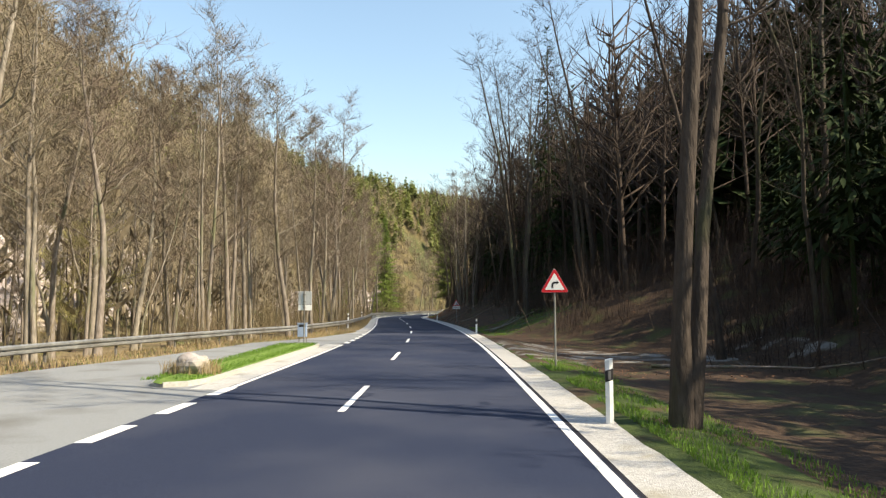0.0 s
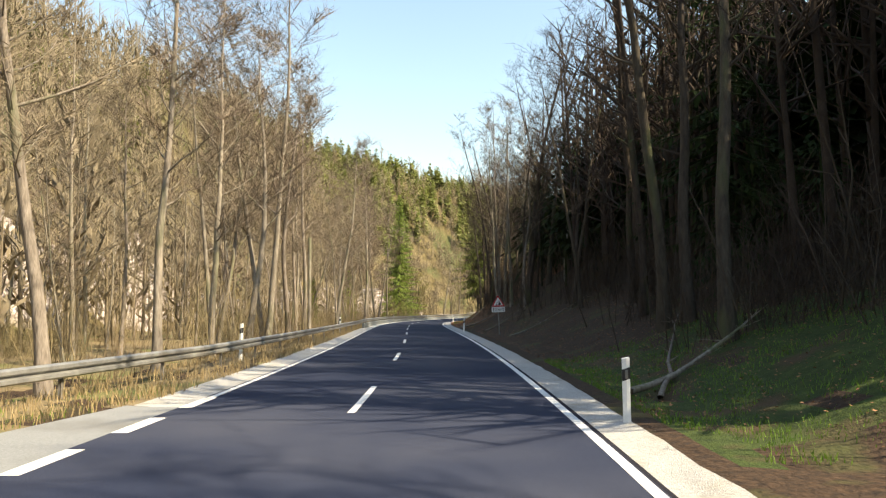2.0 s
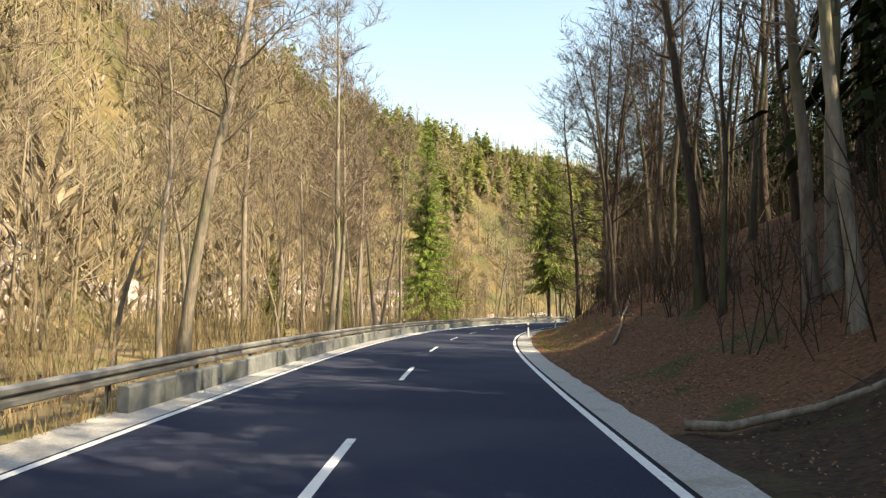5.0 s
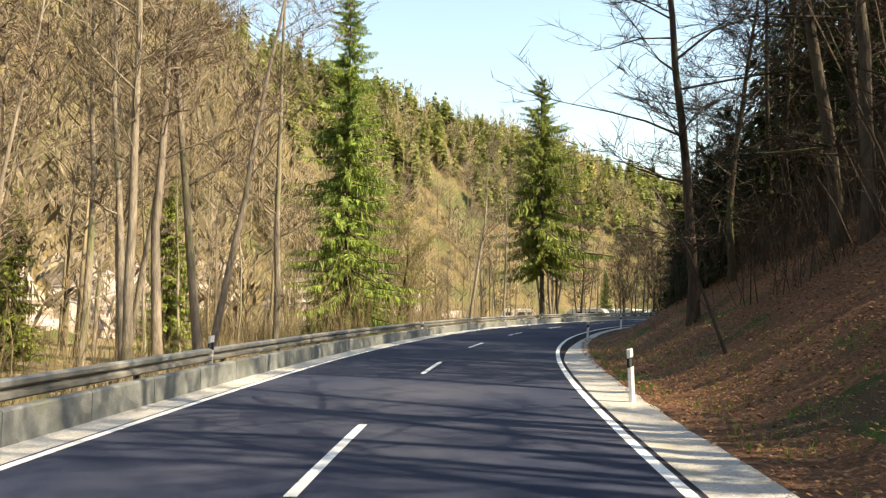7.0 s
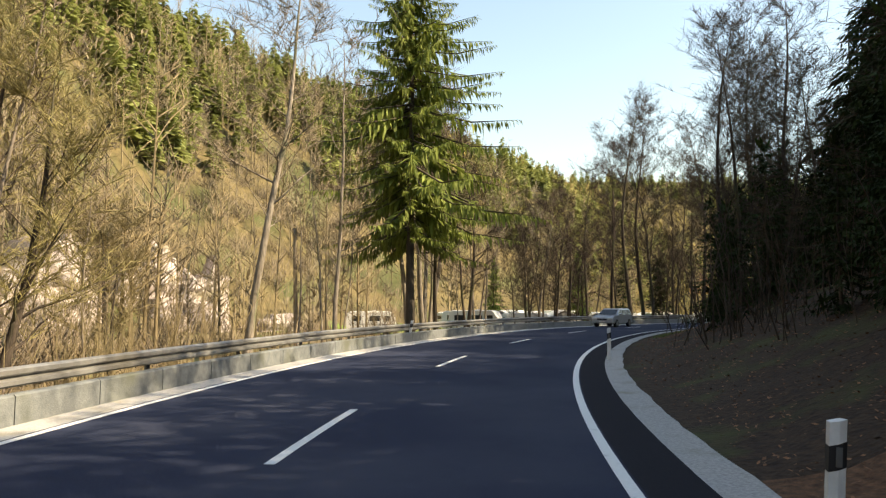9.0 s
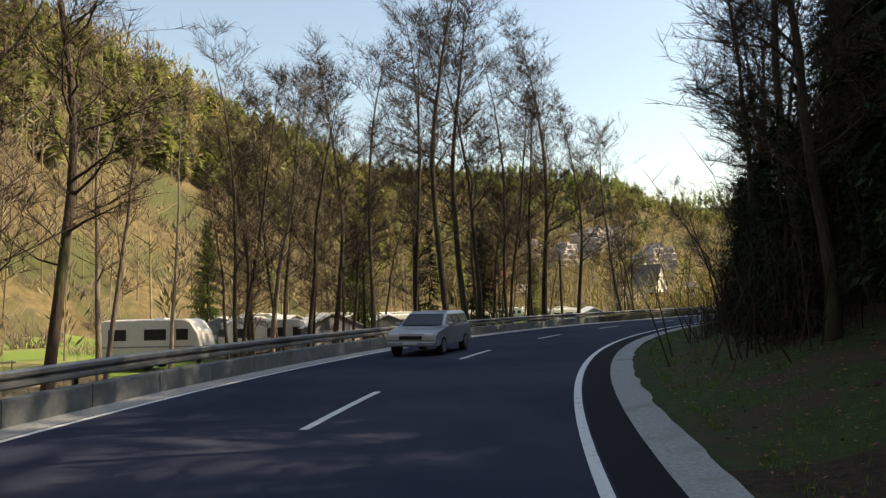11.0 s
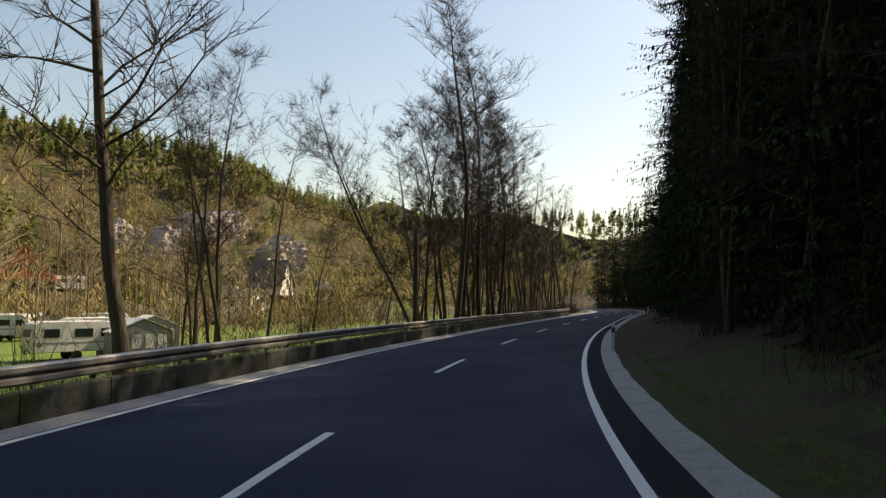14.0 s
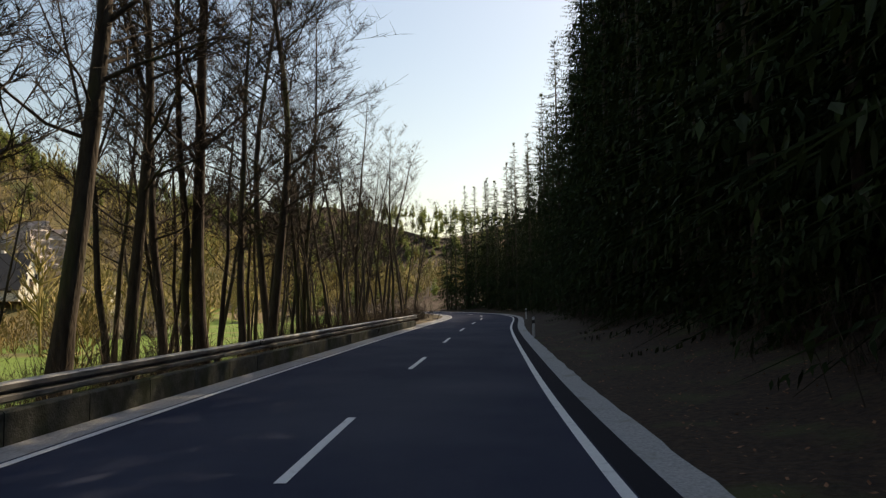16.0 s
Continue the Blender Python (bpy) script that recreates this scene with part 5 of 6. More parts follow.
def guard_rail():
    root = tagged(new("guard_rail"), "galvanised steel W-beam guard rail on steel posts", "guard rail")
    a = -60.0
    while a < 318:
        ss = np.linspace(a, a + 4.08, 4)
        cols = []
        for off, up in PROFILE + tuple((o - 0.012, u) for o, u in PROFILE[::-1]):
            cols.append(np.stack(on_road(ss, rail_d(ss) + off, rail_low(ss) + up + (0.004 if int(a / 4) % 2 else 0)), 1))
        v = np.stack(cols, 1)
        k = v.shape[1]
        idx = np.arange(4 * k).reshape(4, k)
        nxt = np.roll(idx, -1, 1)
        f = np.stack([idx[:-1], nxt[:-1], nxt[1:], idx[1:]], -1).reshape(-1, 4).tolist()
        f += [idx[0][::-1].tolist(), idx[-1].tolist()]
        part("beam", mesh_from("beam", v.reshape(-1, 3).tolist(), f, STEEL), STEEL, root)
        a += 4.0
    bm = prism([(-0.05, -0.5), (0.05, -0.5), (0.05, 0.68), (0.03, 0.70), (-0.05, 0.70)], 0.012)
    prism([(-0.05, -0.5), (-0.038, -0.5), (-0.038, 0.70), (-0.05, 0.70)], 0.06, bm=bm)
    prism([(0.038, -0.5), (0.05, -0.5), (0.05, 0.66), (0.038, 0.66)], 0.06, bm=bm)
    post = bpy.data.meshes.new("post")
    bm.to_mesh(post)
    bm.free()
    post.materials.append(POST_STEEL)
    for s_ in np.arange(-58, 318, 4.0):
        ob = part("post", post, None, root)
        x, y, z = on_road(s_, float(rail_d(s_)) - 0.07)
        ob.matrix_basis = pose(x, y, z + (0.08 if s_ > 86 else 0.0), 0, 0, heading(s_) + 90)
    return root


guard_rail()


def low_wall():
    root = tagged(new("low_wall"), "low grey concrete kerb wall in short segments", "wall", kind="structure")
    for a in np.arange(86, 318, 2.0):
        s0, s1 = a + 0.012, a + 1.988
        hgt = 0.44 + 0.02 * math.sin(a * 3.1)
        pts = []
        for s_ in (s0, s1):
            w = float(wl(s_)) + 0.72
            for off, up in ((0, -0.1), (0, hgt - 0.03), (-0.03, hgt), (-0.2, hgt), (-0.2, -0.1)):
                pts.append(on_road(s_, -w + off, up))
        f = [(i, (i + 1) % 5, 5 + (i + 1) % 5, 5 + i) for i in range(5)] + [(4, 3, 2, 1, 0), (5, 6, 7, 8, 9)]
        # Blocks beyond 234 m get the concrete that has shade in its colour.
        part("wall_block", mesh_from("wall_block", pts, f, MOSSY_SHADE_CONCRETE if a > 234 else CONCRETE), None, root)


low_wall()


# ---- delineator posts ----
def delineator():
    root = tagged(new("delineator_post"), "white roadside post with black band and reflector", "road post", "delineator posts")
    def slice_of(z0, z1, tilt0, tilt1, grow=0.0):
        o = [(-0.06 - grow, -0.035 - grow), (0.0, -0.055 - grow), (0.06 + grow, -0.035 - grow), (0.045 + grow, 0.05 + grow), (-0.045 - grow, 0.05 + grow)]
        lo = [(x, y, z0 + x * tilt0) for x, y in o]
        hi = [(x, y, z1 + x * tilt1) for x, y in o]
        f = [(i, (i + 1) % 5, 5 + (i + 1) % 5, 5 + i) for i in range(5)] + [(4, 3, 2, 1, 0), (5, 6, 7, 8, 9)]
        return lo + hi, f
    for nm, z0, z1, t0, t1, m, lab in (("shaft", -0.3, 0.66, 0.0, 0.35, WHITE, ""), ("band", 0.66, 0.84, 0.35, 0.35, BLACK, "slanted black band"), ("cap", 0.84, 1.0, 0.35, 0.25, WHITE, "")):
        v, f = slice_of(z0, z1, t0, t1, 0.002 if nm == "band" else 0.0)
        part(nm, mesh_from(nm, v, f, m), m, root, lab)
    part("reflector", box((0.045, 0.012, 0.14), (0, -0.058, 0.75), 0.003), REFLECTOR, root, "small oblong reflector")
    return root


first_post = delineator()
places = [(-5.2, 4.41, 0, 0), (31.0, 4.45, 0, 0), (73.2, 4.35, 0, 3), (123.2, 4.62, 0, -2), (149.5, 4.86, -0.02, 4), (168.2, 4.72, 0, 0), (230.6, 4.75, 0, -2), (257.2, 4.45, 0.0, 3), (300.4, 4.2, 0, 0),
          (76.0, -5.35, 0.15, 0), (44.6, -5.42, 0.28, 1), (125.0, -4.55, 0.1, 2), (149.2, -4.75, -0.1, 14), (176.0, -4.9, 0.0, 10), (334.0, 4.4, 0, 0)]
for i, (s_, d_, up, lean_) in enumerate(places):
    x, y, z = on_road(s_, d_)
    m = pose(x, y, z + up, 0, lean_, heading(s_))
    if i == 0:
        first_post.matrix_basis = m
    else:
        copy_thing(first_post, m)


# ---- signs ----
def rounded_triangle(side, r):
    h = side * math.sqrt(3) / 2
    corners = [(-side / 2, 0), (side / 2, 0), (0, h)]
    cx, cz = 0, h / 3
    out = []
    for i, (x, z) in enumerate(corners):
        l_ = math.hypot(x - cx, z - cz)
        px, pz = cx + (x - cx) * (l_ - 2 * r) / l_, cz + (z - cz) * (l_ - 2 * r) / l_
        a0 = math.atan2(z - cz, x - cx)
        for k in (-1.05, -0.5, 0, 0.5, 1.05):
            out.append((px + r * math.cos(a0 + k), pz + r * math.sin(a0 + k)))
    return out


def warning_sign(kind, label, foot=2.15):
    root = tagged(new("warning_sign"), label, "road sign")
    part("pole", rod(0.032, foot + 1.2, (0, 0.05, -0.45)), STEEL, root, "grey steel pole")
    part("plate", prism(rounded_triangle(0.9, 0.05), 0.012, (0, -0.006, foot)), SIGN_BACK, root)
    part("red_border", prism(rounded_triangle(0.88, 0.045), 0.004, (0, -0.012, foot + 0.006)), RED, root, "broad red border")
    part("white_field", prism(rounded_triangle(0.62, 0.02), 0.004, (0, -0.018, foot + 0.082)), SIGN_WHITE, root)
    if kind == "bend":
        bm = prism([(-0.10, 0.0), (-0.04, 0.0), (-0.04, 0.11), (-0.01, 0.14), (0.06, 0.14), (0.06, 0.11), (0.14, 0.17), (0.06, 0.23), (0.06, 0.20), (-0.03, 0.20), (-0.085, 0.155), (-0.10, 0.11)], 0.004, (0, -0.023, foot + 0.14))
        part("arrow", bm, SIGN_BLACK, root, "black right-bend arrow")
    else:
        part("rock_wall_symbol", prism([(0.02, 0.0), (0.22, 0.0), (0.09, 0.24), (0.0, 0.30), (0.045, 0.2), (0.03, 0.1)], 0.004, (0, -0.023, foot + 0.11)), SIGN_BLACK, root)
        for x, z, r in ((-0.13, 0.03, 0.035), (-0.06, 0.03, 0.03), (-0.09, 0.10, 0.028), (-0.045, 0.17, 0.024), (-0.02, 0.245, 0.022)):
            part("falling_stone", prism([(x + r * math.cos(k * 1.05), z + r * math.sin(k * 1.05)) for k in range(6)], 0.004, (0, -0.023, foot + 0.11)), SIGN_BLACK, root)
        part("distance_plate", prism([(-0.42, -0.36), (0.42, -0.36), (0.43, -0.35), (0.43, -0.03), (0.42, -0.02), (-0.42, -0.02), (-0.43, -0.03), (-0.43, -0.35)], 0.012, (0, -0.006, foot)), SIGN_WHITE, root, "white supplementary plate")
        for x in (-0.31, 0.31):
            part("up_arrow", prism([(x - 0.018, -0.31), (x + 0.018, -0.31), (x + 0.018, -0.14), (x + 0.055, -0.14), (x, -0.06), (x - 0.055, -0.14), (x - 0.018, -0.14)], 0.004, (0, -0.011, foot)), SIGN_BLACK, root)
        for ch, x in (("2", -0.15), ("k", 0.0), ("m", 0.13)):
            lettering(ch, 0.23, SIGN_BLACK, root, (x, -0.011, foot - 0.19), name="letter")
    return root


x, y, z = on_road(5.5, 5.27)
warning_sign("bend", "red and white triangular right-bend warning sign on a pole").matrix_basis = pose(x, y, z + 0.13, 0, 0, -4)
x, y, z = on_road(65.0, 6.05)
warning_sign("stones", "red and white rockfall warning sign with distance plate", 1.85).matrix_basis = pose(x, y, ground_z(x, y) - 0.05, 0, -2, heading(65) - 3)


def station_sign():
    root = tagged(new("station_sign"), "small green kilometre sign with black figures", "road sign")
    part("pole", rod(0.025, 1.75, (0, 0.04, -0.35)), STEEL, root)
    part("plate", box((0.42, 0.012, 0.36), (0, 0, 1.30), 0.004), SIGN_GREEN, root, "green plate")
    lettering("5.0", 0.24, SIGN_BLACK, root, (0, -0.009, 1.30))
    return root


x, y, z = on_road(5.2, -12.6)
station_sign().matrix_basis = pose(x, y, ground_z(x, y), 0, 0, 20)


def double_panel_sign():
    root = tagged(new("traffic_sign"), "back of a two-part grey road sign on a pole", "road sign")
    part("pole", rod(0.034, 2.75, (0, -0.05, -0.15), 12), STEEL, root)
    part("upper_panel", box((0.66, 0.014, 0.66), (0.02, 0, 2.28), 0.005), SIGN_BACK, root)
    part("lower_panel", box((0.66, 0.014, 0.26), (0.02, 0, 1.80), 0.005), SIGN_WHITE, root, "pale lower panel")
    for zz in (1.80, 2.1, 2.45):
        part("clamp", box((0.14, 0.09, 0.03), (0, -0.045, zz), 0.004), POST_STEEL, root)
    return root


x, y, z = on_road(18.2, -5.0)
double_panel_sign().matrix_basis = pose(x, y, z + 0.02, 0, 0, 2)


def litter_bin():
    root = tagged(new("litter_bin"), "blue-grey metal litter bin on a stand", "litter bin")
    body = box((0.46, 0.36, 0.66), (0, 0, 0.66), 0.02)
    part("body", body, BIN_BLUE, root)
    part("lid", box((0.50, 0.40, 0.05), (0, 0, 1.015), 0.015), BIN_BLUE, root)
    part("opening", box((0.32, 0.01, 0.12), (0, -0.182, 0.90), 0.002), BLACK, root)
    for px in (-0.19, 0.19):
        part("stand_leg", rod(0.02, 1.0, (px, 0.19, -0.05), 8), POST_STEEL, root)
    return root


x, y, z = on_road(19.6, -5.35)
litter_bin().matrix_basis = pose(x, y, z, 0, 0, 4)


def boulder(seed, size, material, name, label, category, at, squash=0.7):
    bm = bmesh.new()
    bmesh.ops.create_icosphere(bm, subdivisions=3, radius=1.0)
    for vert in bm.verts:
        c = vert.co
        k = 1 + 0.35 * noise.noise(c * 1.3 + Vector((seed, 0, 0))) + 0.14 * noise.noise(c * 3.7 + Vector((0, seed, 0)))
        vert.co = Vector((c.x * size[0], c.y * size[1], c.z * size[2])) * k
    me = bpy.data.meshes.new(name)
    bm.to_mesh(me)
    bm.free()
    me.materials.append(material)
    ob = tagged(new(name, me), label, category)
    ob.matrix_basis = pose(*at, 0, 0, seed * 47)
    return ob


x, y, z = on_road(2.1, -4.85)
boulder(3, (0.55, 0.42, 0.42), ROCK, "boulder", "rough limestone boulder among dry weeds on the island", "boulder", (x, y, z + 0.22))


def near_boulder():
    a, r = random.uniform(0, math.tau), random.uniform(0.3, 0.75)
    return x + math.cos(a) * r, y + math.sin(a) * r * 0.8, z + 0.08


blades(700, near_boulder, 0.38, STRAW, "boulder_weeds", "dry weeds round the boulder", "weeds", lean=0.6)

# ---- wooden poles and dead wood ----
def wooden_pole(s_, d_, height, radius, label, name, tilt=0.0, cable=True, wood=None):
    x, y, _ = on_road(s_, d_)
    root = tagged(new(name), label, "pole")
    part("shaft", rod(radius, height + 0.5, (0, 0, -0.5), 10, radius * 0.8), wood or POLE_WOOD, root, smooth=False)
    if cable:
        part("top_bracket", box((0.18, 0.05, 0.22), (0.08, 0, height - 0.25), 0.01), POST_STEEL, root)
    root.matrix_basis = pose(x, y, ground_z(x, y), tilt, tilt * 0.5, rnd.uniform(0, 360))
    return root


wooden_pole(179.0, -13.0, 7.4, 0.13, "weathered wooden line pole behind the guard rail", "wooden_pole", 1.5)
wooden_pole(63.6, -6.0, 6.3, 0.12, "cut-off bare trunk standing behind the rail", "cut_trunk", -1.0, False, BARK)
# This trunk's dark colour paints in the shade it stands in.
wooden_pole(270.8, -7.1, 6.4, 0.17, "dark cut-off trunk behind the rail", "cut_trunk", 0.5, False, BARK_SHADE_DARK)
wooden_pole(239.0, -9.5, 7.0, 0.12, "dark wooden line pole among the trees", "wooden_pole", 0.5, True, BARK_SHADE_DARK)


def fallen_branch(s0, d0, s1, d1, r, up=0.12):
    a, b = Vector(on_road(s0, d0)), Vector(on_road(s1, d1))
    g = Growth()
    pts = []
    for i in range(9):
        p = a.lerp(b, i / 8)
        p += Vector((noise.noise((i * 0.7, s0, 0)), noise.noise((i * 0.7, s0, 5)), 0)) * 0.25
        p.z = ground_z(p.x, p.y) + up + 0.25 * (i / 8) * r * 10
        pts.append(p)
    g.tube(pts, [r * (1 - 0.75 * i / 8) for i in range(9)], 6)
    rg = random.Random(int(s0 * 10))
    for i in range(14):
        q = pts[rg.randrange(3, 8)]
        g.twig(q, unit(rg, rg.uniform(0.0, 0.7)), rg.uniform(0.3, 0.9), 0.015)
    return tagged(new("fallen_branch", g.mesh("fallen_branch", BARK, True)), "pale fallen branch lying on the leafy bank", "fallen branch", "fallen branches")


for spec in ((85.0, 4.95, 83.0, 9.5, 0.09), (34.0, 5.3, 39.0, 10.5, 0.08), (33.0, 5.6, 44.0, 9.8, 0.06), (70.0, 5.6, 74.0, 9.0, 0.05), (60.0, 6.0, 62.0, 11.5, 0.05), (100.0, 7.0, 112.0, 10.0, 0.06), (8.0, 9.0, 4.0, 16.0, 0.07)):
    fallen_branch(*spec)


# ---- car on the far lane ----
def estate_car():
    root = tagged(new("car"), "silver estate car on the far lane of the bend", "car")
    low = [(-2.15, 0.32), (2.1, 0.32), (2.2, 0.5), (2.16, 0.72), (1.95, 0.84), (1.05, 0.98), (-2.1, 0.98), (-2.2, 0.75), (-2.2, 0.45)]
    body = prism(low, 1.76, (0, -0.88, 0))
    bmesh.ops.bevel(body, geom=list(body.edges), offset=0.05, segments=2, affect="EDGES")
    part("body", body, CAR_SILVER, root, smooth=False)
    cab = bmesh.new()
    rings = []
    for z, x0, x1, w in ((0.96, -2.1, 1.1, 0.82), (1.40, -1.95, 0.35, 0.68), (1.47, -1.7, 0.1, 0.62)):
        rings.append([cab.verts.new(q) for q in ((x0, -w, z), (x1, -w, z), (x1, w, z), (x0, w, z))])
    for lo, hi in zip(rings, rings[1:]):
        for i in range(4):
            cab.faces.new((lo[i], lo[(i + 1) % 4], hi[(i + 1) % 4], hi[i]))
    cab.faces.new(rings[-1])
    part("roof", cab, CAR_SILVER, root)
    glass = bmesh.new()
    for q in (((1.09, -0.72, 1.0), (1.09, 0.72, 1.0), (0.45, 0.62, 1.37), (0.45, -0.62, 1.37)),):
        glass.faces.new([glass.verts.new((x + 0.03, y, z + 0.01)) for x, y, z in q])
        glass.faces.new([glass.verts.new((x + 0.005, y, z + 0.0)) for x, y, z in q[::-1]])
    part("windscreen", glass, GLASS_DARK, root)
    for sg in (-1, 1):
        for x0, x1, k0, k1 in ((0.0, 0.85, 0.0, 0.28), (-0.95, -0.08, -0.95, -0.08), (-1.95, -1.05, -1.85, -1.05)):
            w = prism([(x0, 1.02), (x1, 1.02), (k1, 1.35), (k0, 1.35)], 0.02, (0, 0, 0))
            for vert in w.verts:
                vert.co.y = sg * (0.82 - (vert.co.z - 0.96) * 0.318 + 0.012 + abs(vert.co.y) * 0.3)
            part("side_window", w, GLASS_DARK, root)
        part("headlight", box((0.12, 0.36, 0.16), (2.1, sg * 0.62, 0.68), 0.03), SIGN_WHITE, root, "clear headlight")
        part("mirror", box((0.12, 0.2, 0.13), (0.75, sg * 0.98, 1.02), 0.03), CAR_SILVER, root)
        for x in (-1.35, 1.35):
            wheel = part("wheel", rod(0.31, 0.2, (x, sg * 0.80 + 0.1, 0.31), 18, turn=Matrix.Rotation(radians(90), 4, "X")), TYRE, root)
            part("rim", rod(0.2, 0.03, (x, sg * 0.905 + 0.015, 0.31), 14, turn=Matrix.Rotation(radians(90), 4, "X")), STEEL, wheel)
    part("grille", box((0.05, 0.8, 0.12), (2.18, 0, 0.62), 0.01), BLACK, root)
    part("bumper", box((0.12, 1.7, 0.16), (2.14, 0, 0.42), 0.03), CAR_SILVER, root)
    part("number_plate", box((0.02, 0.5, 0.1), (2.215, 0, 0.45), 0.004), SIGN_WHITE, root)
    return root


x, y, z = on_road(203.0, -1.9)
estate_car().matrix_basis = pose(x, y, z + 0.012, 0, 0, heading(203.0) - 90)


# ---- camp site in the valley ----
def caravan(length=5.2, label="white touring caravan on the meadow", stripe_col=CANVAS):
    root = tagged(new("caravan"), label, "caravan", "caravans on the camp site")
    h = 1.95
    outline = [(-length / 2, 0.0), (length / 2, 0.0), (length / 2 + 0.12, 0.5), (length / 2 - 0.05, 1.25), (length / 2 - 0.45, h - 0.12), (length / 2 - 0.8, h), (-length / 2 + 0.5, h), (-length / 2 + 0.12, h - 0.15), (-length / 2 - 0.05, 0.9)]
    body = prism(outline, 2.1, (0, -1.05, 0.55))
    bmesh.ops.bevel(body, geom=[e for e in body.edges], offset=0.05, segments=1, affect="EDGES")
    part("body", body, CARAVAN_WHITE, root)
    for xx, w in ((-1.5, 0.9), (0.4, 1.1), (1.75, 0.6)):
        part("window", box((w, 0.03, 0.55), (xx, -1.062, 1.75), 0.01), GLASS_DARK, root)
    part("door", box((0.6, 0.03, 1.6), (-0.6, 1.062, 1.45), 0.01), CARAVAN_WHITE, root)
    part("end_window", box((0.03, 1.4, 0.5), (-length / 2 - 0.02, 0, 1.75), 0.01), GLASS_DARK, root)
    part("trim_stripe", box((length * 0.9, 0.02, 0.08), (0, -1.06, 1.15), 0.004), stripe_col, root)
    part("roof_hatch", box((0.5, 0.5, 0.09), (0.3, 0, h + 0.58), 0.02), CARAVAN_WHITE, root)
    for yy in (-1.0, 1.0):
        part("wheel", rod(0.32, 0.18, (0, yy - 0.09 * (1 if yy > 0 else -1), 0.32), 16, turn=Matrix.Rotation(radians(90), 4, "X")), TYRE, root)
    part("drawbar", box((1.2, 0.12, 0.1), (length / 2 + 0.6, 0, 0.5), 0.01), POST_STEEL, root)
    part("jockey_wheel", rod(0.04, 0.6, (length / 2 + 1.0, 0, 0), 8), POST_STEEL, root)
    return root


def awning():
    root = tagged(new("awning_tent"), "grey and white canvas awning tent", "tent", "awning tents")
    prof = [(-2.0, 0), (2.0, 0), (2.05, 1.75), (0.0, 2.55), (-2.05, 1.75)]
    part("canvas", prism(prof, 2.6, (0, -1.3, 0)), CANVAS, root)
    part("roof_sheet", prism([(-2.2, 1.72), (0.0, 2.60), (2.2, 1.72), (2.2, 1.77), (0.0, 2.66), (-2.2, 1.77)], 2.8, (0, -1.4, 0)), CARAVAN_WHITE, root, "white roof sheet")
    for xx in (-1.3, -0.45, 0.45, 1.3):
        part("window", box((0.6, 0.02, 0.95), (xx, -1.312, 1.1), 0.004), SIGN_WHITE, root)
    for xx in (-2.02, 2.02):
        part("tent_pole", rod(0.03, 1.8, (xx, -1.33, 0), 6), STEEL, root)
    return root


van = caravan()
tent = awning()
spots = [(239, -27, 60), (208, -19, 20), (215, -18.5, 55), (229, -25, 15), (222, -29, 70), (233, -31, 35), (246, -33, 55), (256, -35, 60), (269, -30, 62), (264, -45, 30), (277, -36, 58), (283, -53, 20), (287, -58, 65), (292, -50, 40), (225, -22, 50), (219, -26, 65), (212, -24, 30), (231, -39, 20), (221, -36, 70), (205, -30, 40), (248, -48, 25), (312, -77, 70), (259, -53, 60)]
for i, (s_, d_, a) in enumerate(spots):
    x, y, _ = on_road(s_, d_)
    m = pose(x, y, ground_z(x, y), 0, 0, heading(s_) + a)
    if i == 0:
        van.matrix_basis = m
    else:
        copy_thing(van, m)
    if i % 2 == 0:
        tx, ty, _ = on_road(s_ + 2.6, d_ + 2.6)
        m = pose(tx, ty, ground_z(tx, ty), 0, 0, heading(s_) + a)
        if i == 0:
            tent.matrix_basis = m
        else:
            copy_thing(tent, m)


def garden_fence(s0, s1, d_):
    root = tagged(new("fence"), "low pale picket fence round a pitch", "fence", "camp fences")
    a, b = Vector(on_road(s0, d_)), Vector(on_road(s1, d_))
    n = 14
    turn = math.degrees(math.atan2((b - a).y, (b - a).x))
    zc = ground_z(*a.lerp(b, 0.5).xy)
    root.matrix_basis = pose(a.x, a.y, zc, 0, 0, turn)
    ln = (b - a).length
    for i in range(n):
        part("picket", box((0.07, 0.025, 1.1), (ln * i / (n - 1), 0, 0.5), 0.004), CARAVAN_WHITE, root)
    for zz in (0.3, 0.85):
        part("fence_rail", box((ln, 0.03, 0.06), (ln / 2, 0.028, zz), 0.004), CARAVAN_WHITE, root)


garden_fence(241, 246, -24.5)
garden_fence(251, 256, -26.5)


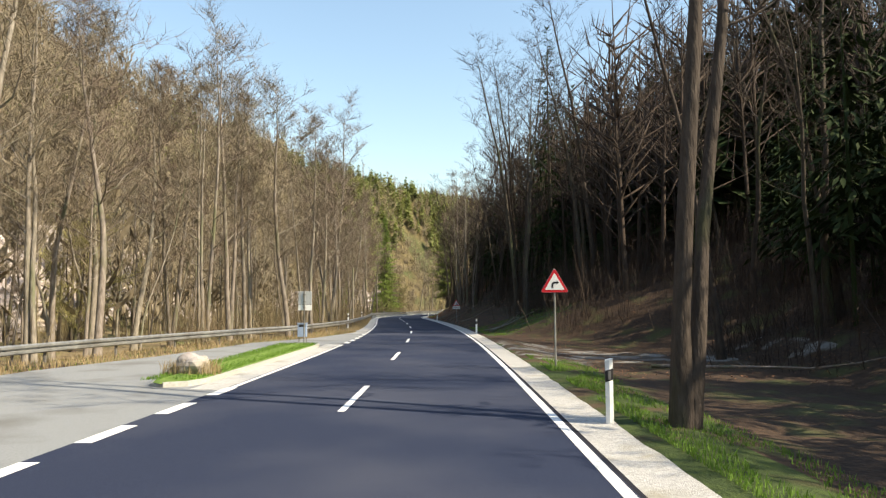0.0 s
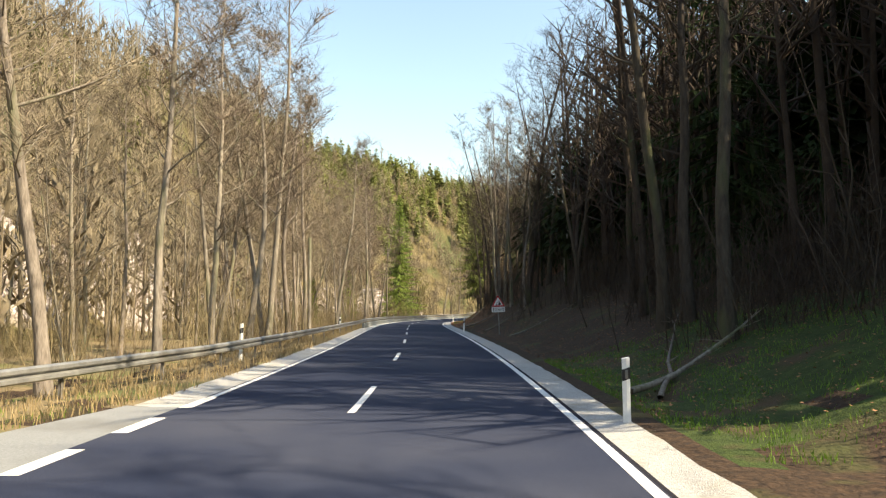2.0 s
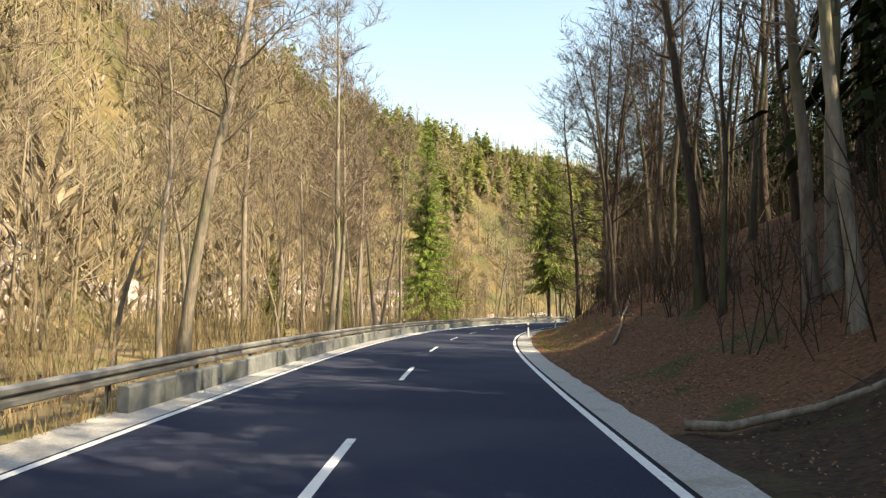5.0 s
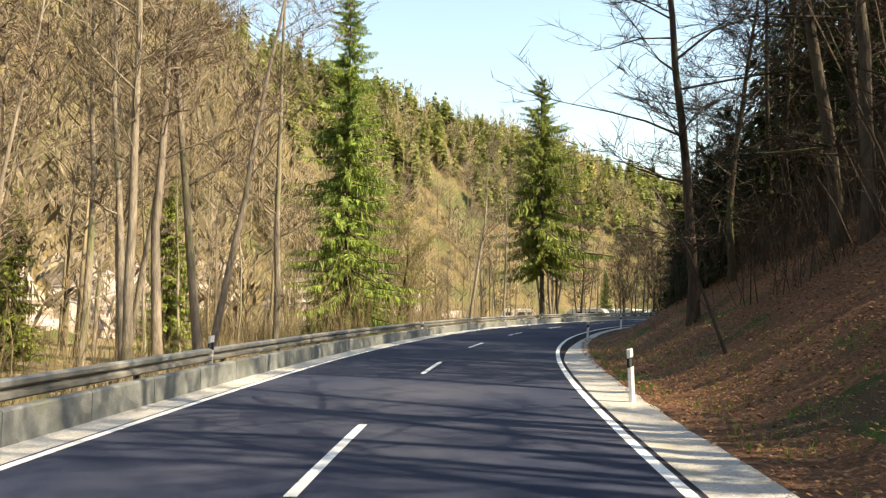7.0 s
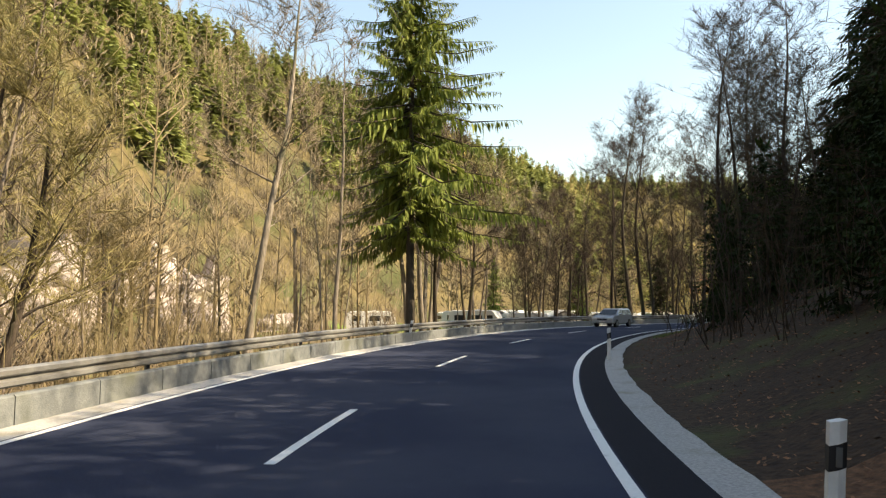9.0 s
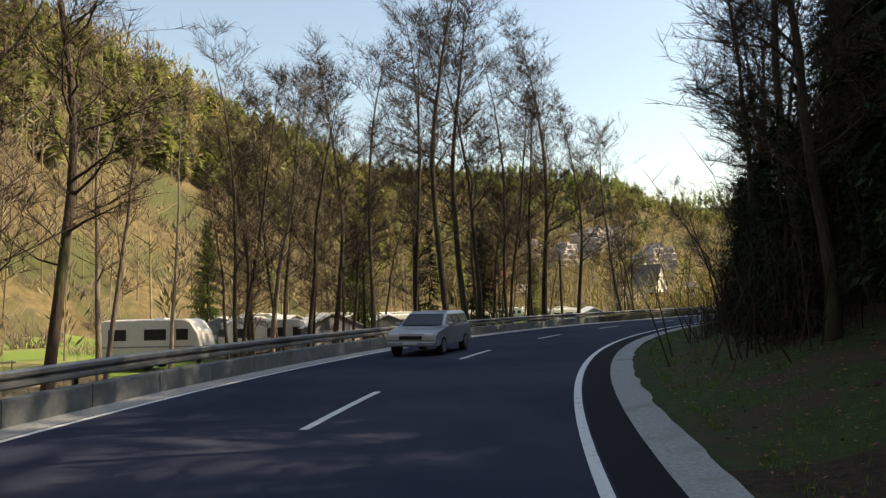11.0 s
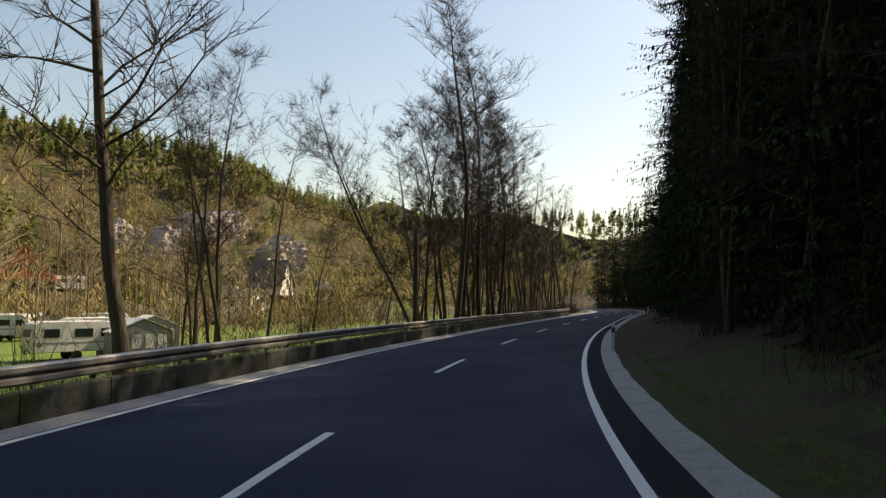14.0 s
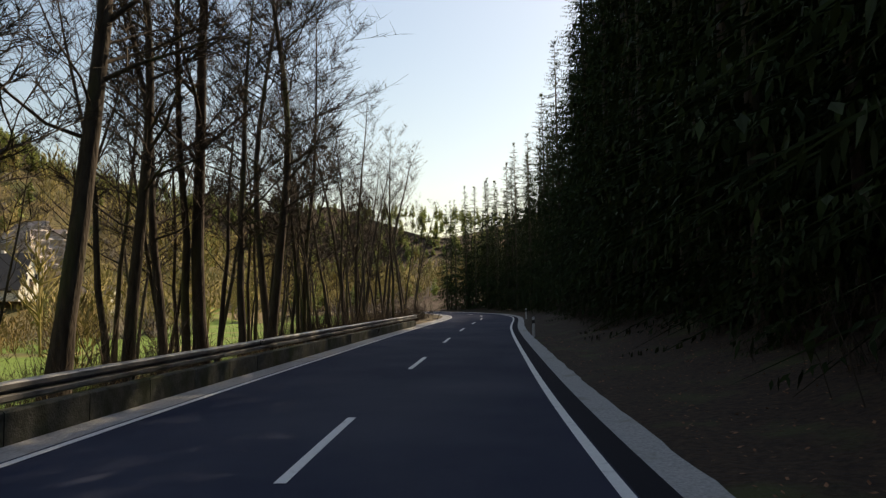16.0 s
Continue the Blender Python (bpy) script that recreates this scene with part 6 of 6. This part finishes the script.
def house(w, l, eaves, ridge, wall, roof, label, gable_windows=((-0.22, 0.8), (0.22, 0.8), (0.0, 0.5))):
    root = tagged(new("house"), label, "house")
    out = [(-w / 2, -1.5), (w / 2, -1.5), (w / 2, eaves), (0, ridge), (-w / 2, eaves)]
    part("house_wall", prism(out, l, (0, -l / 2, 0)), wall, root)
    k = (ridge - eaves) / (w / 2)
    o = 0.5
    for sg in (-1, 1):
        r = [(0, ridge + 0.02), (sg * (w / 2 + o), eaves - k * o + 0.02), (sg * (w / 2 + o), eaves - k * o + 0.24), (0, ridge + 0.26)]
        part("roof_slope", prism(r if sg < 0 else r[::-1], l + 0.9, (0, -l / 2 - 0.45, 0)), roof, root)
    part("chimney", box((0.6, 0.6, 1.5), (w * 0.15, l * 0.15, ridge + 0.1), 0.02), wall, root)
    for end in (-1, 1):
        for fx, fz in gable_windows:
            wn = part("window", box((0.9, 0.06, 1.15), (fx * w, end * (l / 2 + 0.01), eaves * 0.35 + fz * (ridge - 1.5) * 0.55), 0.01), GLASS_DARK, root)
            part("window_frame", box((1.1, 0.04, 1.35), (fx * w, end * (l / 2 + 0.005), eaves * 0.35 + fz * (ridge - 1.5) * 0.55), 0.01), CARAVAN_WHITE, wn)
    for sg in (-1, 1):
        for yy in (-0.3, 0.0, 0.3):
            part("window", box((0.06, 1.0, 1.2), (sg * (w / 2 + 0.01), yy * l, eaves * 0.5), 0.01), GLASS_DARK, root)
    part("door", box((1.0, 0.08, 2.05), (w * 0.05, -l / 2 - 0.02, 1.0), 0.01), TIMBER, root)
    return root


house(6.6, 9, 1.2, 7.0, PLASTER, ROOF_DARK, "cream gabled house with a steep dark roof below the cliff").matrix_basis = pose(166, 341.5, 5.2, 0, 0, 18)
house(5.0, 9, 2.4, 3.8, PLASTER, ROOF_DARK, "low cream house beside the gabled house").matrix_basis = pose(137.5, 319.5, ground_z(137.5, 319.5) + 1.6, 0, 0, 12)
house(5.0, 8, 2.2, 3.6, PLASTER, ROOF_DARK, "small pale house among bare trees").matrix_basis = pose(179, 334, ground_z(179, 334) + 0.4, 0, 0, 14)
lodge = house(8.2, 9, 2.6, 7.4, CARAVAN_WHITE, ROOF_RED, "white house with orange-red gable and roof behind the camp")
part("gable_cladding", prism([(-4.0, 2.62), (4.0, 2.62), (0.0, 7.3)], 0.06, (0, -4.57, 0)), ROOF_RED, lodge, "orange-red tiled gable")
for px in (-0.9, 0.9):
    part("gable_window", box((0.9, 0.05, 1.2), (px, -4.6, 4.2), 0.01), GLASS_DARK, lodge)
for px in (-3.6, -1.2, 1.2, 3.6):
    part("porch_post", box((0.22, 0.22, 2.5), (px, -6.4, 1.25), 0.02), CARAVAN_WHITE, lodge)
part("porch_roof", box((8.4, 2.2, 0.22), (0, -5.6, 2.6), 0.03), ROOF_RED, lodge)
# Dark sheet set behind the posts as the shade under the porch roof.
part("porch_shade", box((7.6, 0.1, 2.1), (0, -4.58, 1.15), 0.01), TIMBER, lodge, "dark doors and windows behind the porch")
lodge.matrix_basis = pose(95, 318, 2.4, 0, 0, -12)


# ---- limestone cliffs ----
def cliff(at, width, height, depth, turn, seed, label="pale weathered limestone rock face on the hillside"):
    nx, nz = max(14, int(width / 0.5)), max(12, int(height / 0.4))
    v = []
    for j in range(nz + 1):
        for i in range(nx + 1):
            a, b = i / nx, j / nz
            px, pz = (a - 0.5) * width, b * height
            crag = noise.noise((px * 0.16 + seed, pz * 0.10, seed)) * 1.8 + noise.noise((px * 0.5, pz * 0.22 + seed, 2)) * 0.9 + abs(noise.noise((px * 1.2, pz * 0.5, seed))) * 0.9 + 0.55 * (((pz + 1.3 * noise.noise((px * 0.2, seed, 1))) * 0.55) % 1.0) + noise.noise((px * 1.9, pz * 1.6, seed)) * 0.35
            edge = min(a, 1 - a) * 2
            lip = height * (0.55 + 0.55 * noise.noise((px * 0.2, seed, 7)) + 0.16 * noise.noise((px * 0.9, seed, 3)))
            z_ = min(pz, max(1.0, lip + 0.25 * height * edge))
            back = depth * (1 - smooth(0, 0.35, edge)) + (pz - z_) * 1.2 + 0.18 * z_
            v.append((px, -crag + float(back), z_ - 2.0))
    f = [(j * (nx + 1) + i, j * (nx + 1) + i + 1, (j + 1) * (nx + 1) + i + 1, (j + 1) * (nx + 1) + i) for j in range(nz) for i in range(nx)]
    base = len(v)
    v += [(px, depth + 4.0, z_) for px, _, z_ in v[:base]]
    ring = [i for i in range(nx + 1)] + [j * (nx + 1) + nx for j in range(1, nz + 1)] + [nz * (nx + 1) + i for i in range(nx - 1, -1, -1)] + [j * (nx + 1) for j in range(nz - 1, 0, -1)]
    f += [(ring[(k + 1) % len(ring)], ring[k], ring[k] + base, ring[(k + 1) % len(ring)] + base) for k in range(len(ring))]
    ob = tagged(new("cliff", mesh_from("cliff", v, f, ROCK)), label, "cliff", "limestone cliffs")
    ob.matrix_basis = pose(at[0], at[1], ground_z(*at), 0, 0, turn)
    return ob


def cliff_at(s_, u, width, height, depth, seed, extra=0):
    x, y, _ = on_road(s_, -u)
    return cliff((x, y), width, height, depth, heading(s_) + 90 + extra, seed)


cliff_at(22, 36, 22, 12, 3, 1.0)
cliff_at(46, 34, 18, 14, 3, 2.0)
cliff_at(66, 36, 20, 13, 3, 12.0)
cliff_at(86, 35, 22, 14, 3, 3.0)
cliff_at(108, 35, 20, 16, 3, 4.0)
cliff_at(124, 37, 18, 14, 3, 13.0)
cliff_at(142, 40, 20, 7, 3, 5.0)
cliff_at(158, 39, 18, 11, 3, 6.0)
cliff_at(171, 44, 20, 10, 3, 7.0)
cliff_at(184, 40, 15, 11, 3, 8.0)
cliff_at(177, 33, 7, 4.5, 2, 14.0)
cliff((-19.5, 221.5), 14, 14, 3, 20, 15.0)
cliff((-9, 229), 8, 5, 2, 15, 16.0)
cliff((176.7, 367.6), 28, 12, 4, 2, 9.0)
cliff((182.8, 349.8), 15, 15, 4, 4, 10.0)
cliff((159.7, 368.4), 18, 11, 4, 0, 11.0)
cliff((150.3, 376.7), 18, 10, 4, 0, 12.0)
